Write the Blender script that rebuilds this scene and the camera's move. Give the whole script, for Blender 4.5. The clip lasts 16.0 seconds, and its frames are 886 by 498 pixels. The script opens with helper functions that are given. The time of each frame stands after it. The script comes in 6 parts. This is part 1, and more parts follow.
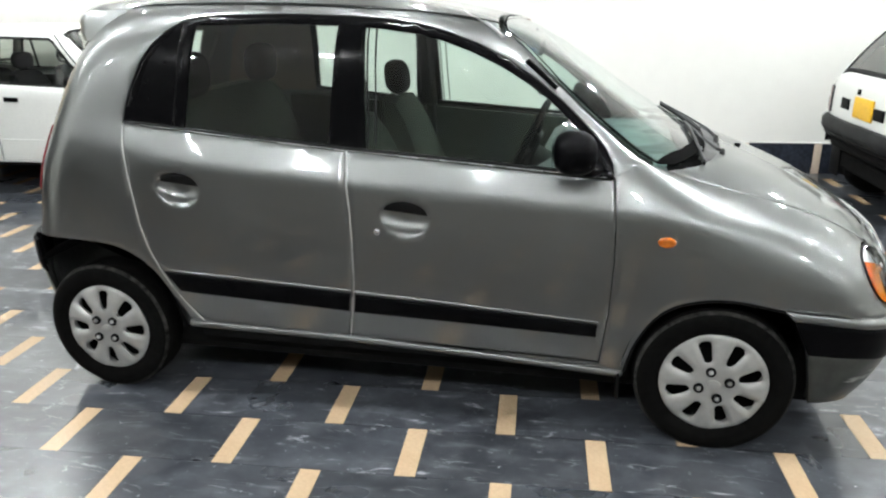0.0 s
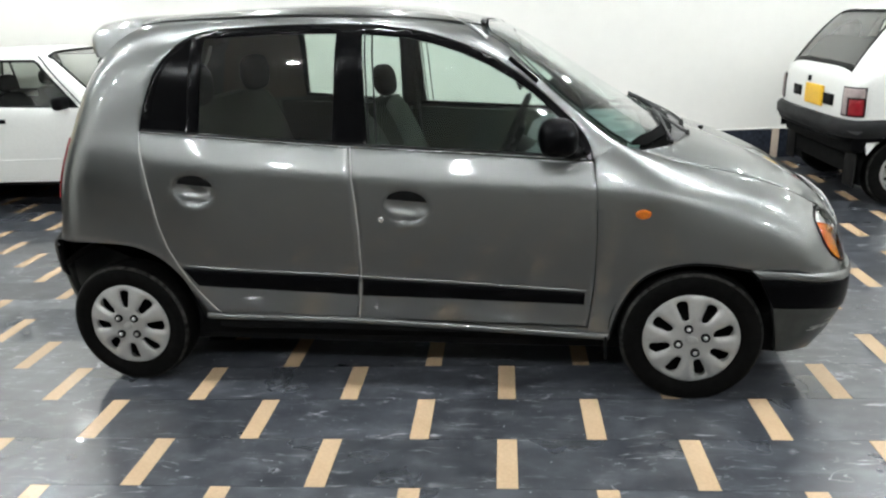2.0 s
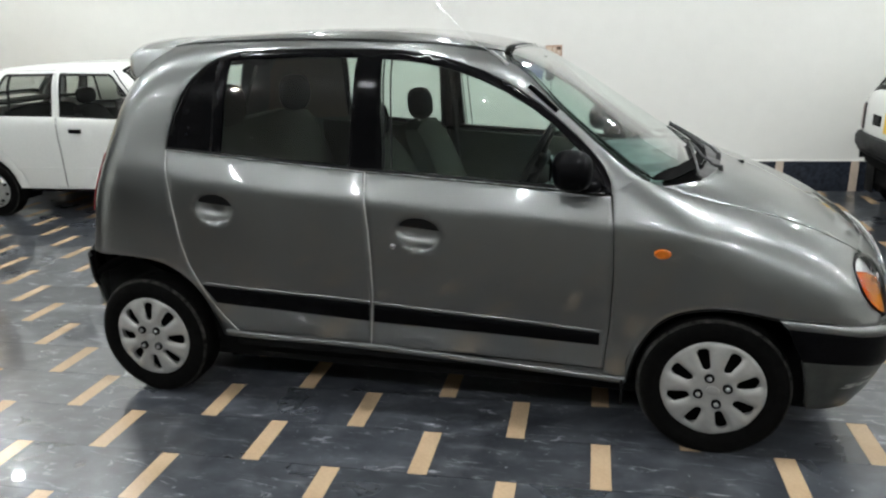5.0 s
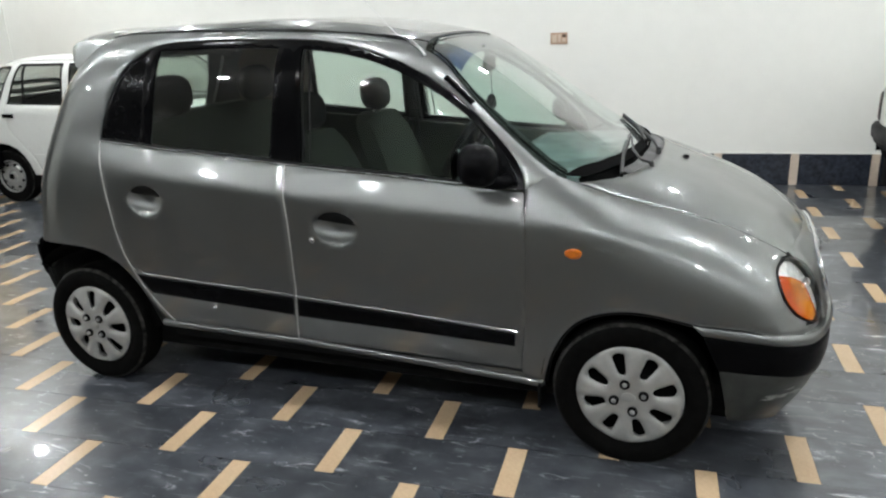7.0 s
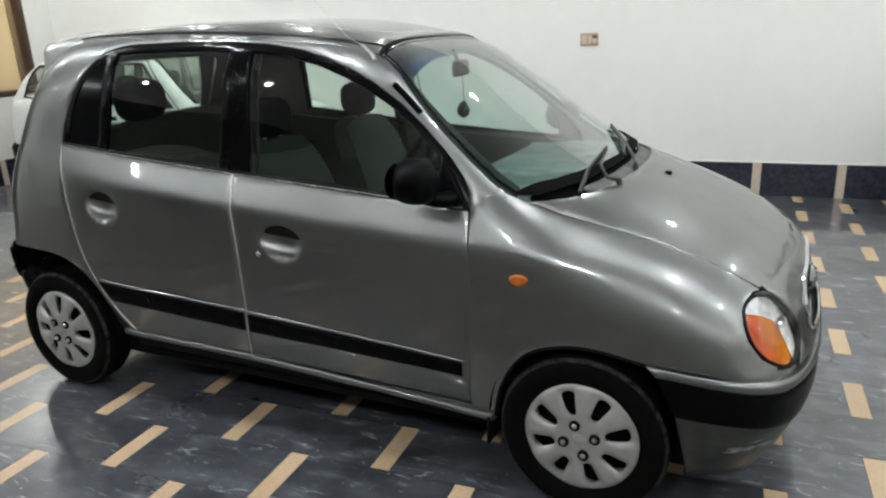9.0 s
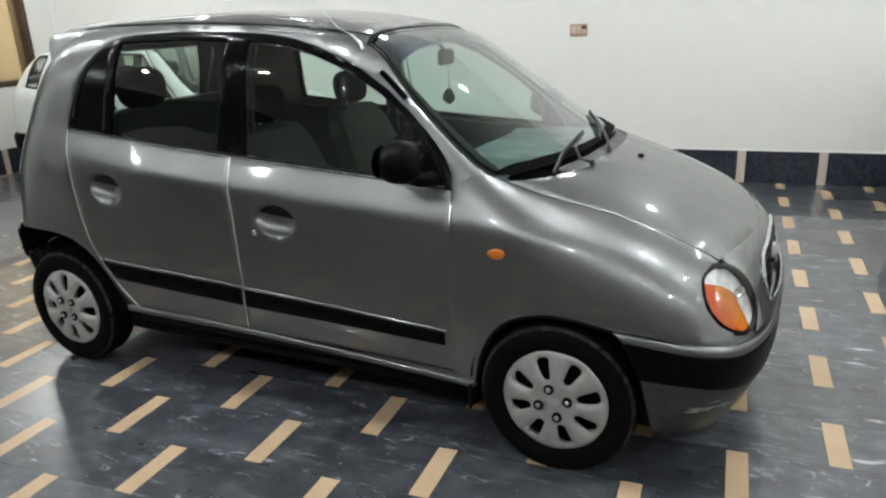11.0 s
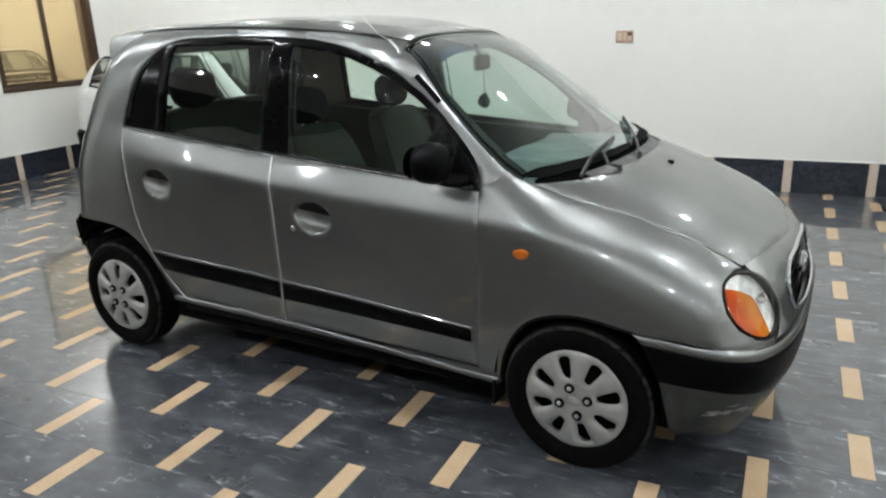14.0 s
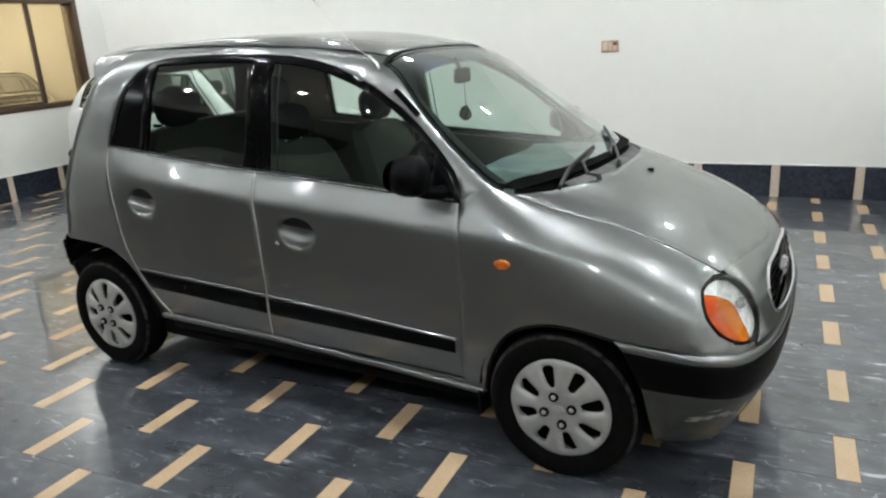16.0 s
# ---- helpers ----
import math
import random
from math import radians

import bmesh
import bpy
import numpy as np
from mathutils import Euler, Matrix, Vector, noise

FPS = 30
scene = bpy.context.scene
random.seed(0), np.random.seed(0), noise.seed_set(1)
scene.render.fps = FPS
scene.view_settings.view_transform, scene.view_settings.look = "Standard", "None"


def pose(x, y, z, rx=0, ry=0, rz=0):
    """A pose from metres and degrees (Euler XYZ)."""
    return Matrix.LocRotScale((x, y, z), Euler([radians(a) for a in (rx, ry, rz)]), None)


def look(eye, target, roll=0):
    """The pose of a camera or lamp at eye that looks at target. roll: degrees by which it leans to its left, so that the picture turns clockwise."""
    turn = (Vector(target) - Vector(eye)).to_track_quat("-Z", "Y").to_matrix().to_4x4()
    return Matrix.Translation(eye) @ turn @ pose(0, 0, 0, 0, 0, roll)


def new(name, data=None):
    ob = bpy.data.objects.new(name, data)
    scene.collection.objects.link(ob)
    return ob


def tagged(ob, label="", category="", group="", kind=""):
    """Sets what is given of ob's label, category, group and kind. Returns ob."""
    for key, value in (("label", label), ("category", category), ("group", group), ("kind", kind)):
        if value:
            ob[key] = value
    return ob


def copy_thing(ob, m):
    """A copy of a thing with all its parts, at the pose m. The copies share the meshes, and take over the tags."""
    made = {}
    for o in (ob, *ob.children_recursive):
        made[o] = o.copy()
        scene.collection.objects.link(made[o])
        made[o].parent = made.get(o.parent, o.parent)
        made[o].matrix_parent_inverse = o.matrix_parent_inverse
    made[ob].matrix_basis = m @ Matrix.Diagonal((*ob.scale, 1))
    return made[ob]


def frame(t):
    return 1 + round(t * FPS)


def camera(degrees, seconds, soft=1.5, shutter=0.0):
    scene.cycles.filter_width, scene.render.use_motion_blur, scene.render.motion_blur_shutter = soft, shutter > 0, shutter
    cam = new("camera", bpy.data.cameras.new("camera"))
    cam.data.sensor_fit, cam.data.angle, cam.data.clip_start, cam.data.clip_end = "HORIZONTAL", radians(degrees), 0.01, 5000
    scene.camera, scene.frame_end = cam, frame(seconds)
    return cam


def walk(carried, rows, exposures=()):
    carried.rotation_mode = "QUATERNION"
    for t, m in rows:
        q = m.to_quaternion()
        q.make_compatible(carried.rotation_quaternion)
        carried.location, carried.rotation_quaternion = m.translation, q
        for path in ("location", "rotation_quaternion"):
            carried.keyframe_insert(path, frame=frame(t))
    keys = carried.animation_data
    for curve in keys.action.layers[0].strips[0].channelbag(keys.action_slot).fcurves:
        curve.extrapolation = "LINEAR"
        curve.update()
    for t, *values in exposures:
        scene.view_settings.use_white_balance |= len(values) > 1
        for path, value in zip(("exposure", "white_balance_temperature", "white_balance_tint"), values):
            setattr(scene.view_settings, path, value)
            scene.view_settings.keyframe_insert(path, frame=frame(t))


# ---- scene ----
cam = camera(62.7, 16.0, soft=2.3)
PATH = [
    (0, (0.094, 0.033, 1.554), (-0.161, 1.908, 0.908), -0.6),
    (0.5, (0.045, -0.108, 1.543), (-0.172, 1.769, 0.886), -3.4),
    (1, (0.024, -0.207, 1.554), (-0.158, 1.677, 0.909), -3.4),
    (1.5, (0.016, -0.251, 1.554), (-0.187, 1.639, 0.933), -3.1),
    (2, (0.022, -0.255, 1.551), (-0.159, 1.635, 0.921), -2.9),
    (2.5, (0.012, -0.243, 1.554), (-0.124, 1.65, 0.92), -2.1),
    (3, (0.008, -0.231, 1.548), (-0.145, 1.651, 0.887), -2.7),
    (3.5, (0.004, -0.211, 1.551), (-0.165, 1.677, 0.913), -3.3),
    (4, (0.091, -0.185, 1.547), (-0.184, 1.709, 0.964), -3.9),
    (4.2, (0.136, -0.171, 1.56), (-0.164, 1.719, 0.977), -3.2),
    (6.3, (0.521, -0.022, 1.572), (0.019, 1.831, 1.011), -3.5),
    (6.5, (0.578, 0.013, 1.57), (0.071, 1.859, 0.992), -3.6),
    (7, (0.776, 0.06, 1.557), (0.231, 1.887, 0.953), -2.6),
    (7.5, (0.919, 0.107, 1.553), (0.383, 1.92, 0.9), -1.9),
    (8, (0.976, 0.216, 1.558), (0.394, 2.027, 0.941), -2.4),
    (8.5, (1.046, 0.344, 1.549), (0.417, 2.144, 0.946), -2.5),
    (8.7, (1.072, 0.386, 1.552), (0.379, 2.163, 0.951), -2.8),
    (10.8, (1.234, 0.29, 1.558), (0.486, 2.045, 0.958), -2.2),
    (11, (1.221, 0.242, 1.552), (0.512, 2.006, 0.93), -2.6),
    (11.5, (1.214, 0.164, 1.559), (0.53, 1.947, 0.966), -2.0),
    (12, (1.233, 0.159, 1.564), (0.557, 1.944, 0.966), -1.5),
    (12.5, (1.262, 0.169, 1.56), (0.566, 1.945, 0.959), -1.3),
    (13, (1.278, 0.174, 1.56), (0.551, 1.937, 0.958), -1.5),
    (13.5, (1.296, 0.179, 1.562), (0.522, 1.92, 0.954), -2.0),
    (14, (1.32, 0.187, 1.558), (0.49, 1.903, 0.952), -2.2),
    (14.5, (1.345, 0.195, 1.559), (0.514, 1.911, 0.955), -2.4),
    (15, (1.366, 0.207, 1.558), (0.552, 1.925, 0.938), -2.8),
    (15.5, (1.376, 0.211, 1.561), (0.555, 1.936, 0.97), -3.2),
    (16, (1.378, 0.198, 1.56), (0.551, 1.926, 0.985), -3.4),
]
walk(cam, [(t, look(eye, target, roll)) for t, eye, target, roll in PATH],
     [(0.0, 0.54), (0.5, 0.54), (1.0, 0.50), (1.5, 0.33), (2.0, 0.36), (2.5, 0.50), (3.0, 0.39), (3.5, 0.30), (4.0, 0.04), (4.2, -0.02), (6.3, 0.0), (7.0, 0.05), (7.5, 0.15), (8.0, 0.2), (8.5, -0.02), (11.0, -0.08), (12.5, -0.02), (16.0, -0.02)])

# ---- world, lights, exposure ----
world = bpy.data.worlds.new("world")
scene.world = world
world.use_nodes = True
world.node_tree.nodes["Background"].inputs[0].default_value = (0.60, 0.62, 0.66, 1)
world.node_tree.nodes["Background"].inputs[1].default_value = 0.02

ROOM_X0, ROOM_X1, ROOM_Y0, ROOM_Y1, ROOM_H = -6.4, 6.2, -6.6, 7.06, 3.15
LAMP_XS = (-5.85, -4.55, -3.25, -1.95, -0.65, 0.65, 1.95, 3.25, 4.55, 5.85)
LAMP_YS = (-0.4, 2.5, 5.4)

# ---- materials ----
def material(name, color, rough=0.5, metal=0.0, coat=0.0, spec=0.5, grain=0.0, grain_scale=40.0, bump=0.0, bump_scale=200.0, rough_var=0.0, coat_rough=0.03, tint=None, tint_scale=6.0, edge=1.0):
    """A surface with colour variation at two scales, uneven gloss and fine relief."""
    m = bpy.data.materials.new(name)
    m.use_nodes = True
    nt = m.node_tree
    b = nt.nodes["Principled BSDF"]
    b.inputs["Base Color"].default_value = (*color, 1)
    b.inputs["Roughness"].default_value = rough
    b.inputs["Metallic"].default_value = metal
    b.inputs["Coat Weight"].default_value = coat
    b.inputs["Coat Roughness"].default_value = coat_rough
    b.inputs["Specular Tint"].default_value = (edge, edge, edge, 1)
    b.inputs["Specular IOR Level"].default_value = spec
    co = nt.nodes.new("ShaderNodeTexCoord")
    if grain or rough_var or tint:
        n1 = nt.nodes.new("ShaderNodeTexNoise")
        n1.inputs["Scale"].default_value = grain_scale
        n1.inputs["Detail"].default_value = 6
        nt.links.new(co.outputs["Object"], n1.inputs["Vector"])
        n2 = nt.nodes.new("ShaderNodeTexNoise")
        n2.inputs["Scale"].default_value = tint_scale
        n2.inputs["Detail"].default_value = 4
        nt.links.new(co.outputs["Object"], n2.inputs["Vector"])
    if grain or tint:
        ramp = nt.nodes.new("ShaderNodeMapRange")
        ramp.inputs["From Min"].default_value, ramp.inputs["From Max"].default_value = 0.3, 0.7
        ramp.inputs["To Min"].default_value, ramp.inputs["To Max"].default_value = 1 - grain, 1 + grain
        nt.links.new(n1.outputs["Fac"], ramp.inputs["Value"])
        mixc = nt.nodes.new("ShaderNodeMix")
        mixc.data_type = "RGBA"
        mixc.inputs["A"].default_value = (*color, 1)
        mixc.inputs["B"].default_value = (*(tint or color), 1)
        nt.links.new(n2.outputs["Fac"], mixc.inputs["Factor"])
        mul = nt.nodes.new("ShaderNodeVectorMath")
        mul.operation = "SCALE"
        nt.links.new(mixc.outputs["Result"], mul.inputs[0])
        nt.links.new(ramp.outputs["Result"], mul.inputs["Scale"])
        nt.links.new(mul.outputs["Vector"], b.inputs["Base Color"])
    if rough_var:
        rr = nt.nodes.new("ShaderNodeMapRange")
        rr.inputs["From Min"].default_value, rr.inputs["From Max"].default_value = 0.3, 0.7
        rr.inputs["To Min"].default_value, rr.inputs["To Max"].default_value = max(rough - rough_var, 0.01), rough + rough_var
        nt.links.new(n2.outputs["Fac"], rr.inputs["Value"])
        nt.links.new(rr.outputs["Result"], b.inputs["Roughness"])
    if bump:
        n3 = nt.nodes.new("ShaderNodeTexNoise")
        n3.inputs["Scale"].default_value = bump_scale
        n3.inputs["Detail"].default_value = 3
        nt.links.new(co.outputs["Object"], n3.inputs["Vector"])
        bp = nt.nodes.new("ShaderNodeBump")
        bp.inputs["Strength"].default_value = bump
        bp.inputs["Distance"].default_value = 0.002
        nt.links.new(n3.outputs["Fac"], bp.inputs["Height"])
        nt.links.new(bp.outputs["Normal"], b.inputs["Normal"])
    return m


def glass(name, tint, gloss=0.04, rough=0.0, power=4.0, top=0.9):
    """A thin pane: tinted see-through, with gloss that grows towards grazing angles."""
    m = bpy.data.materials.new(name)
    m.use_nodes = True
    nt = m.node_tree
    nt.nodes.remove(nt.nodes["Principled BSDF"])
    out = nt.nodes["Material Output"]
    clear = nt.nodes.new("ShaderNodeBsdfTransparent")
    clear.inputs[0].default_value = (*tint, 1)
    shine = nt.nodes.new("ShaderNodeBsdfGlossy")
    shine.inputs["Roughness"].default_value = rough
    shine.inputs["Color"].default_value = (1, 1, 1, 1)
    lw = nt.nodes.new("ShaderNodeLayerWeight")
    lw.inputs["Blend"].default_value = 0.5
    p = nt.nodes.new("ShaderNodeMath")
    p.operation = "POWER"
    p.inputs[1].default_value = power
    nt.links.new(lw.outputs["Facing"], p.inputs[0])
    r = nt.nodes.new("ShaderNodeMapRange")
    r.inputs["To Min"].default_value, r.inputs["To Max"].default_value = gloss, top
    nt.links.new(p.outputs[0], r.inputs["Value"])
    mix = nt.nodes.new("ShaderNodeMixShader")
    nt.links.new(r.outputs["Result"], mix.inputs["Fac"])
    nt.links.new(clear.outputs[0], mix.inputs[1])
    nt.links.new(shine.outputs[0], mix.inputs[2])
    nt.links.new(mix.outputs[0], out.inputs["Surface"])
    return m


def glow(name, color, strength):
    m = bpy.data.materials.new(name)
    m.use_nodes = True
    b = m.node_tree.nodes["Principled BSDF"]
    b.inputs["Base Color"].default_value = (0.9, 0.9, 0.9, 1)
    b.inputs["Emission Color"].default_value = (*color, 1)
    b.inputs["Emission Strength"].default_value = strength
    return m


def marble(name):
    """Polished dark blue-grey stone with clouds, and pale veins and flecks; every tile takes its own piece of it."""
    m = bpy.data.materials.new(name)
    m.use_nodes = True
    nt = m.node_tree
    b = nt.nodes["Principled BSDF"]
    geo = nt.nodes.new("ShaderNodeNewGeometry")
    info = nt.nodes.new("ShaderNodeObjectInfo")
    add = nt.nodes.new("ShaderNodeMath")
    add.operation = "ADD"
    nt.links.new(geo.outputs["Random Per Island"], add.inputs[0])
    nt.links.new(info.outputs["Random"], add.inputs[1])
    off = nt.nodes.new("ShaderNodeMath")
    off.operation = "MULTIPLY"
    off.inputs[1].default_value = 37.0
    nt.links.new(add.outputs[0], off.inputs[0])
    com = nt.nodes.new("ShaderNodeCombineXYZ")
    nt.links.new(off.outputs[0], com.inputs["Z"])
    shift = nt.nodes.new("ShaderNodeVectorMath")
    nt.links.new(geo.outputs["Position"], shift.inputs[0])
    nt.links.new(com.outputs[0], shift.inputs[1])

    def noise_node(scale, detail, stretch=(1, 1, 1), distort=0.0):
        mp = nt.nodes.new("ShaderNodeMapping")
        mp.inputs["Scale"].default_value = stretch
        mp.inputs["Rotation"].default_value = (0, 0, 0.25)
        nt.links.new(shift.outputs[0], mp.inputs["Vector"])
        n = nt.nodes.new("ShaderNodeTexNoise")
        n.inputs["Scale"].default_value, n.inputs["Detail"].default_value, n.inputs["Distortion"].default_value = scale, detail, distort
        nt.links.new(mp.outputs[0], n.inputs["Vector"])
        return n.outputs["Fac"]

    def ramp(fac, stops):
        r = nt.nodes.new("ShaderNodeValToRGB")
        while len(r.color_ramp.elements) < len(stops):
            r.color_ramp.elements.new(0.5)
        for e, (pos, col) in zip(r.color_ramp.elements, stops):
            e.position, e.color = pos, (*col, 1)
        nt.links.new(fac, r.inputs[0])
        return r.outputs["Color"]

    cloud = ramp(noise_node(9.0, 14, (0.9, 1.25, 1), 0.2), [(0.30, (0.028, 0.031, 0.038)), (0.52, (0.050, 0.055, 0.064)), (0.75, (0.092, 0.099, 0.111))])
    vein = ramp(noise_node(8.0, 8, (0.5, 2.4, 1), 1.0), [(0.62, (0, 0, 0)), (0.72, (0.05, 0.052, 0.055)), (0.80, (0.20, 0.207, 0.215))])
    fleck = ramp(noise_node(17, 4, (0.35, 1.5, 1), 0.4), [(0.63, (0, 0, 0)), (0.685, (0.08, 0.083, 0.087)), (0.73, (0.34, 0.345, 0.35))])
    ridge = nt.nodes.new("ShaderNodeMath")
    ridge.operation = "COMPARE"
    ridge.inputs[1].default_value, ridge.inputs[2].default_value = 0.5, 0.009
    nt.links.new(noise_node(6.5, 4, (0.45, 1.7, 1), 0.7), ridge.inputs[0])
    some = nt.nodes.new("ShaderNodeMapRange")
    some.inputs["From Min"].default_value, some.inputs["From Max"].default_value = 0.52, 0.66
    nt.links.new(noise_node(9.0, 3), some.inputs["Value"])
    hair = nt.nodes.new("ShaderNodeMath")
    hair.operation = "MULTIPLY"
    nt.links.new(ridge.outputs[0], hair.inputs[0]), nt.links.new(some.outputs["Result"], hair.inputs[1])
    speck = ramp(noise_node(55, 2), [(0.69, (0, 0, 0)), (0.74, (0.08, 0.082, 0.084)), (0.79, (0.40, 0.405, 0.41))])
    hairs = nt.nodes.new("ShaderNodeVectorMath")
    hairs.operation = "MULTIPLY_ADD"
    hairs.inputs[1].default_value = (0.19, 0.193, 0.196)
    nt.links.new(hair.outputs[0], hairs.inputs[0]), nt.links.new(speck, hairs.inputs[2])
    a1 = nt.nodes.new("ShaderNodeVectorMath")
    a2 = nt.nodes.new("ShaderNodeVectorMath")
    nt.links.new(cloud, a1.inputs[0]), nt.links.new(vein, a1.inputs[1])
    nt.links.new(a1.outputs[0], a2.inputs[0]), nt.links.new(fleck, a2.inputs[1])
    a3 = nt.nodes.new("ShaderNodeVectorMath")
    nt.links.new(a2.outputs[0], a3.inputs[0]), nt.links.new(hairs.outputs[0], a3.inputs[1])
    tone = nt.nodes.new("ShaderNodeMapRange")
    tone.inputs["To Min"].default_value, tone.inputs["To Max"].default_value = 0.75, 1.3
    half = nt.nodes.new("ShaderNodeMath")
    half.operation = "FRACT"
    nt.links.new(off.outputs[0], half.inputs[0])
    nt.links.new(half.outputs[0], tone.inputs["Value"])
    sc = nt.nodes.new("ShaderNodeVectorMath")
    sc.operation = "SCALE"
    nt.links.new(a3.outputs[0], sc.inputs[0])
    nt.links.new(tone.outputs["Result"], sc.inputs["Scale"])
    nt.links.new(sc.outputs[0], b.inputs["Base Color"])
    rr = nt.nodes.new("ShaderNodeMapRange")
    rr.inputs["To Min"].default_value, rr.inputs["To Max"].default_value = 0.22, 0.36
    nt.links.new(noise_node(2.0, 4), rr.inputs["Value"])
    nt.links.new(rr.outputs["Result"], b.inputs["Roughness"])
    b.inputs["Specular IOR Level"].default_value = 0.72
    b.inputs["Coat Weight"].default_value, b.inputs["Coat Roughness"].default_value = 0.75, 0.035
    bp = nt.nodes.new("ShaderNodeBump")
    bp.inputs["Strength"].default_value, bp.inputs["Distance"].default_value = 0.05, 0.002
    nt.links.new(noise_node(9.0, 2), bp.inputs["Height"])
    nt.links.new(bp.outputs["Normal"], b.inputs["Normal"])
    return m


PAINT = material("grey_metallic_paint", (0.204, 0.212, 0.207), 0.38, 1.0, coat=1.0, grain=0.08, grain_scale=900, tint=(0.170, 0.177, 0.172), tint_scale=2.5, rough_var=0.07, coat_rough=0.045, bump=0.3, bump_scale=4, edge=0.5)
WHITE_PAINT = material("white_paint", (0.72, 0.73, 0.70), 0.35, 0.0, coat=0.7, grain=0.03, grain_scale=60, tint=(0.68, 0.69, 0.66), tint_scale=2.0, coat_rough=0.06)
BLACK_TRIM = material("black_gloss_trim", (0.0025, 0.0025, 0.0028), 0.15, spec=0.07, grain=0.2, grain_scale=30, rough_var=0.06)
BLACK_PLASTIC = material("black_plastic", (0.0028, 0.0028, 0.0032), 0.34, spec=0.03, grain=0.2, grain_scale=25, bump=0.12, bump_scale=600, rough_var=0.08)
WORN_PLASTIC = material("worn_grey_plastic", (0.014, 0.0145, 0.015), 0.5, spec=0.15, grain=0.25, grain_scale=14, tint=(0.011, 0.0115, 0.012), tint_scale=4, bump=0.15, bump_scale=500, rough_var=0.1)
RUBBER = material("tyre_rubber", (0.003, 0.003, 0.003), 0.65, spec=0.03, grain=0.25, grain_scale=30, tint=(0.006, 0.0058, 0.0054), tint_scale=5, bump=0.25, bump_scale=220, rough_var=0.12)
SEAL = material("black_rubber_seal", (0.005, 0.005, 0.005), 0.5, spec=0.12, grain=0.2)
GUARD = material("pale_edge_guard", (0.46, 0.46, 0.44), 0.35, 0.3, grain=0.25, grain_scale=22, rough_var=0.1)
DARK_PANEL = material("dark_reflection_panel", (0.035, 0.034, 0.033), 0.6, 0.2, grain=0.1, grain_scale=3)
UNDER = material("dark_underbody", (0.006, 0.006, 0.006), 0.8, spec=0.06, grain=0.3, grain_scale=12)
CAP_SILVER = material("silver_painted_plastic", (0.44, 0.44, 0.42), 0.36, 0.45, grain=0.06, grain_scale=50, tint=(0.36, 0.36, 0.345), tint_scale=12, rough_var=0.08)
CHROME = material("chrome", (0.75, 0.76, 0.78), 0.10, 1.0, grain=0.04, rough_var=0.04)
STEEL = material("bright_steel", (0.55, 0.55, 0.55), 0.3, 0.9, grain=0.08, rough_var=0.08)
AMBER = material("amber_lens", (0.66, 0.20, 0.012), 0.18, grain=0.16, grain_scale=60, tint=(0.36, 0.055, 0.004), tint_scale=24, coat=0.6)
RED_LENS = material("red_lens", (0.24, 0.012, 0.018), 0.15, grain=0.12, grain_scale=30, coat=0.6)
SMOKE_LENS = material("pale_grey_lens", (0.33, 0.27, 0.26), 0.18, grain=0.12, grain_scale=30, coat=0.5)
REFLECTOR = material("lamp_reflector", (0.86, 0.87, 0.85), 0.34, 0.05, grain=0.25, grain_scale=45, tint=(0.62, 0.63, 0.63), tint_scale=26, bump=0.6, bump_scale=70, rough_var=0.08)
LENS = glass("clear_lens", (0.93, 0.94, 0.93), 0.05, top=0.3)
SIDE_GLASS = glass("side_window_glass", (0.80, 0.89, 0.84), 0.065)
REAR_GLASS = glass("tinted_rear_glass", (0.78, 0.86, 0.81), 0.085)
WIND_GLASS = glass("windscreen_glass", (0.70, 0.86, 0.81), 0.03, power=2.4)
SUN_BAND = glass("blue_sun_band", (0.04, 0.12, 0.42), 0.03)
SCREEN_GLASS = glass("pale_car_screen", (0.95, 0.97, 0.94), 0.14)
CLEAR_GLASS = glass("clear_car_glass", (0.84, 0.88, 0.84), 0.06)
CABIN = material("dark_cabin_plastic", (0.018, 0.019, 0.017), 0.7, spec=0.15, grain=0.2, grain_scale=30, bump=0.1, bump_scale=400)
DASH = material("grey_dashboard", (0.085, 0.096, 0.094), 0.65, grain=0.15, grain_scale=30, bump=0.1, bump_scale=400)
# The teal mottling puts reflections of the screen into the cover's pale colour.
DASH_PALE = material("pale_cover_with_reflections", (0.24, 0.275, 0.27), 0.4, grain=0.6, grain_scale=14, tint=(0.035, 0.048, 0.048), tint_scale=5)
CLOTH = material("grey_seat_cloth", (0.062, 0.066, 0.054), 0.9, spec=0.1, grain=0.25, grain_scale=160, tint=(0.046, 0.049, 0.040), tint_scale=8, bump=0.3, bump_scale=500)
CLOTH_TAN = material("tan_pillar_trim", (0.22, 0.175, 0.145), 0.8, grain=0.15, grain_scale=60)
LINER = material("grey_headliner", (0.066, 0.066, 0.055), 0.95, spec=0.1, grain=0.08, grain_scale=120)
BLACK_CLOTH = material("black_headrest_cloth", (0.006, 0.006, 0.006), 0.85, spec=0.1, grain=0.25, grain_scale=150, bump=0.2, bump_scale=400)
PLATE = material("yellow_plate", (0.75, 0.44, 0.02), 0.45, grain=0.08, grain_scale=40)
WALL = material("cream_wall_paint", (0.675, 0.672, 0.635), 0.55, grain=0.015, grain_scale=9, tint=(0.645, 0.642, 0.606), tint_scale=0.8, bump=0.05, bump_scale=90)
CEILING = material("white_ceiling", (0.86, 0.86, 0.84), 0.8, grain=0.02, grain_scale=4)
FLOOR_STONE = marble("dark_marble")
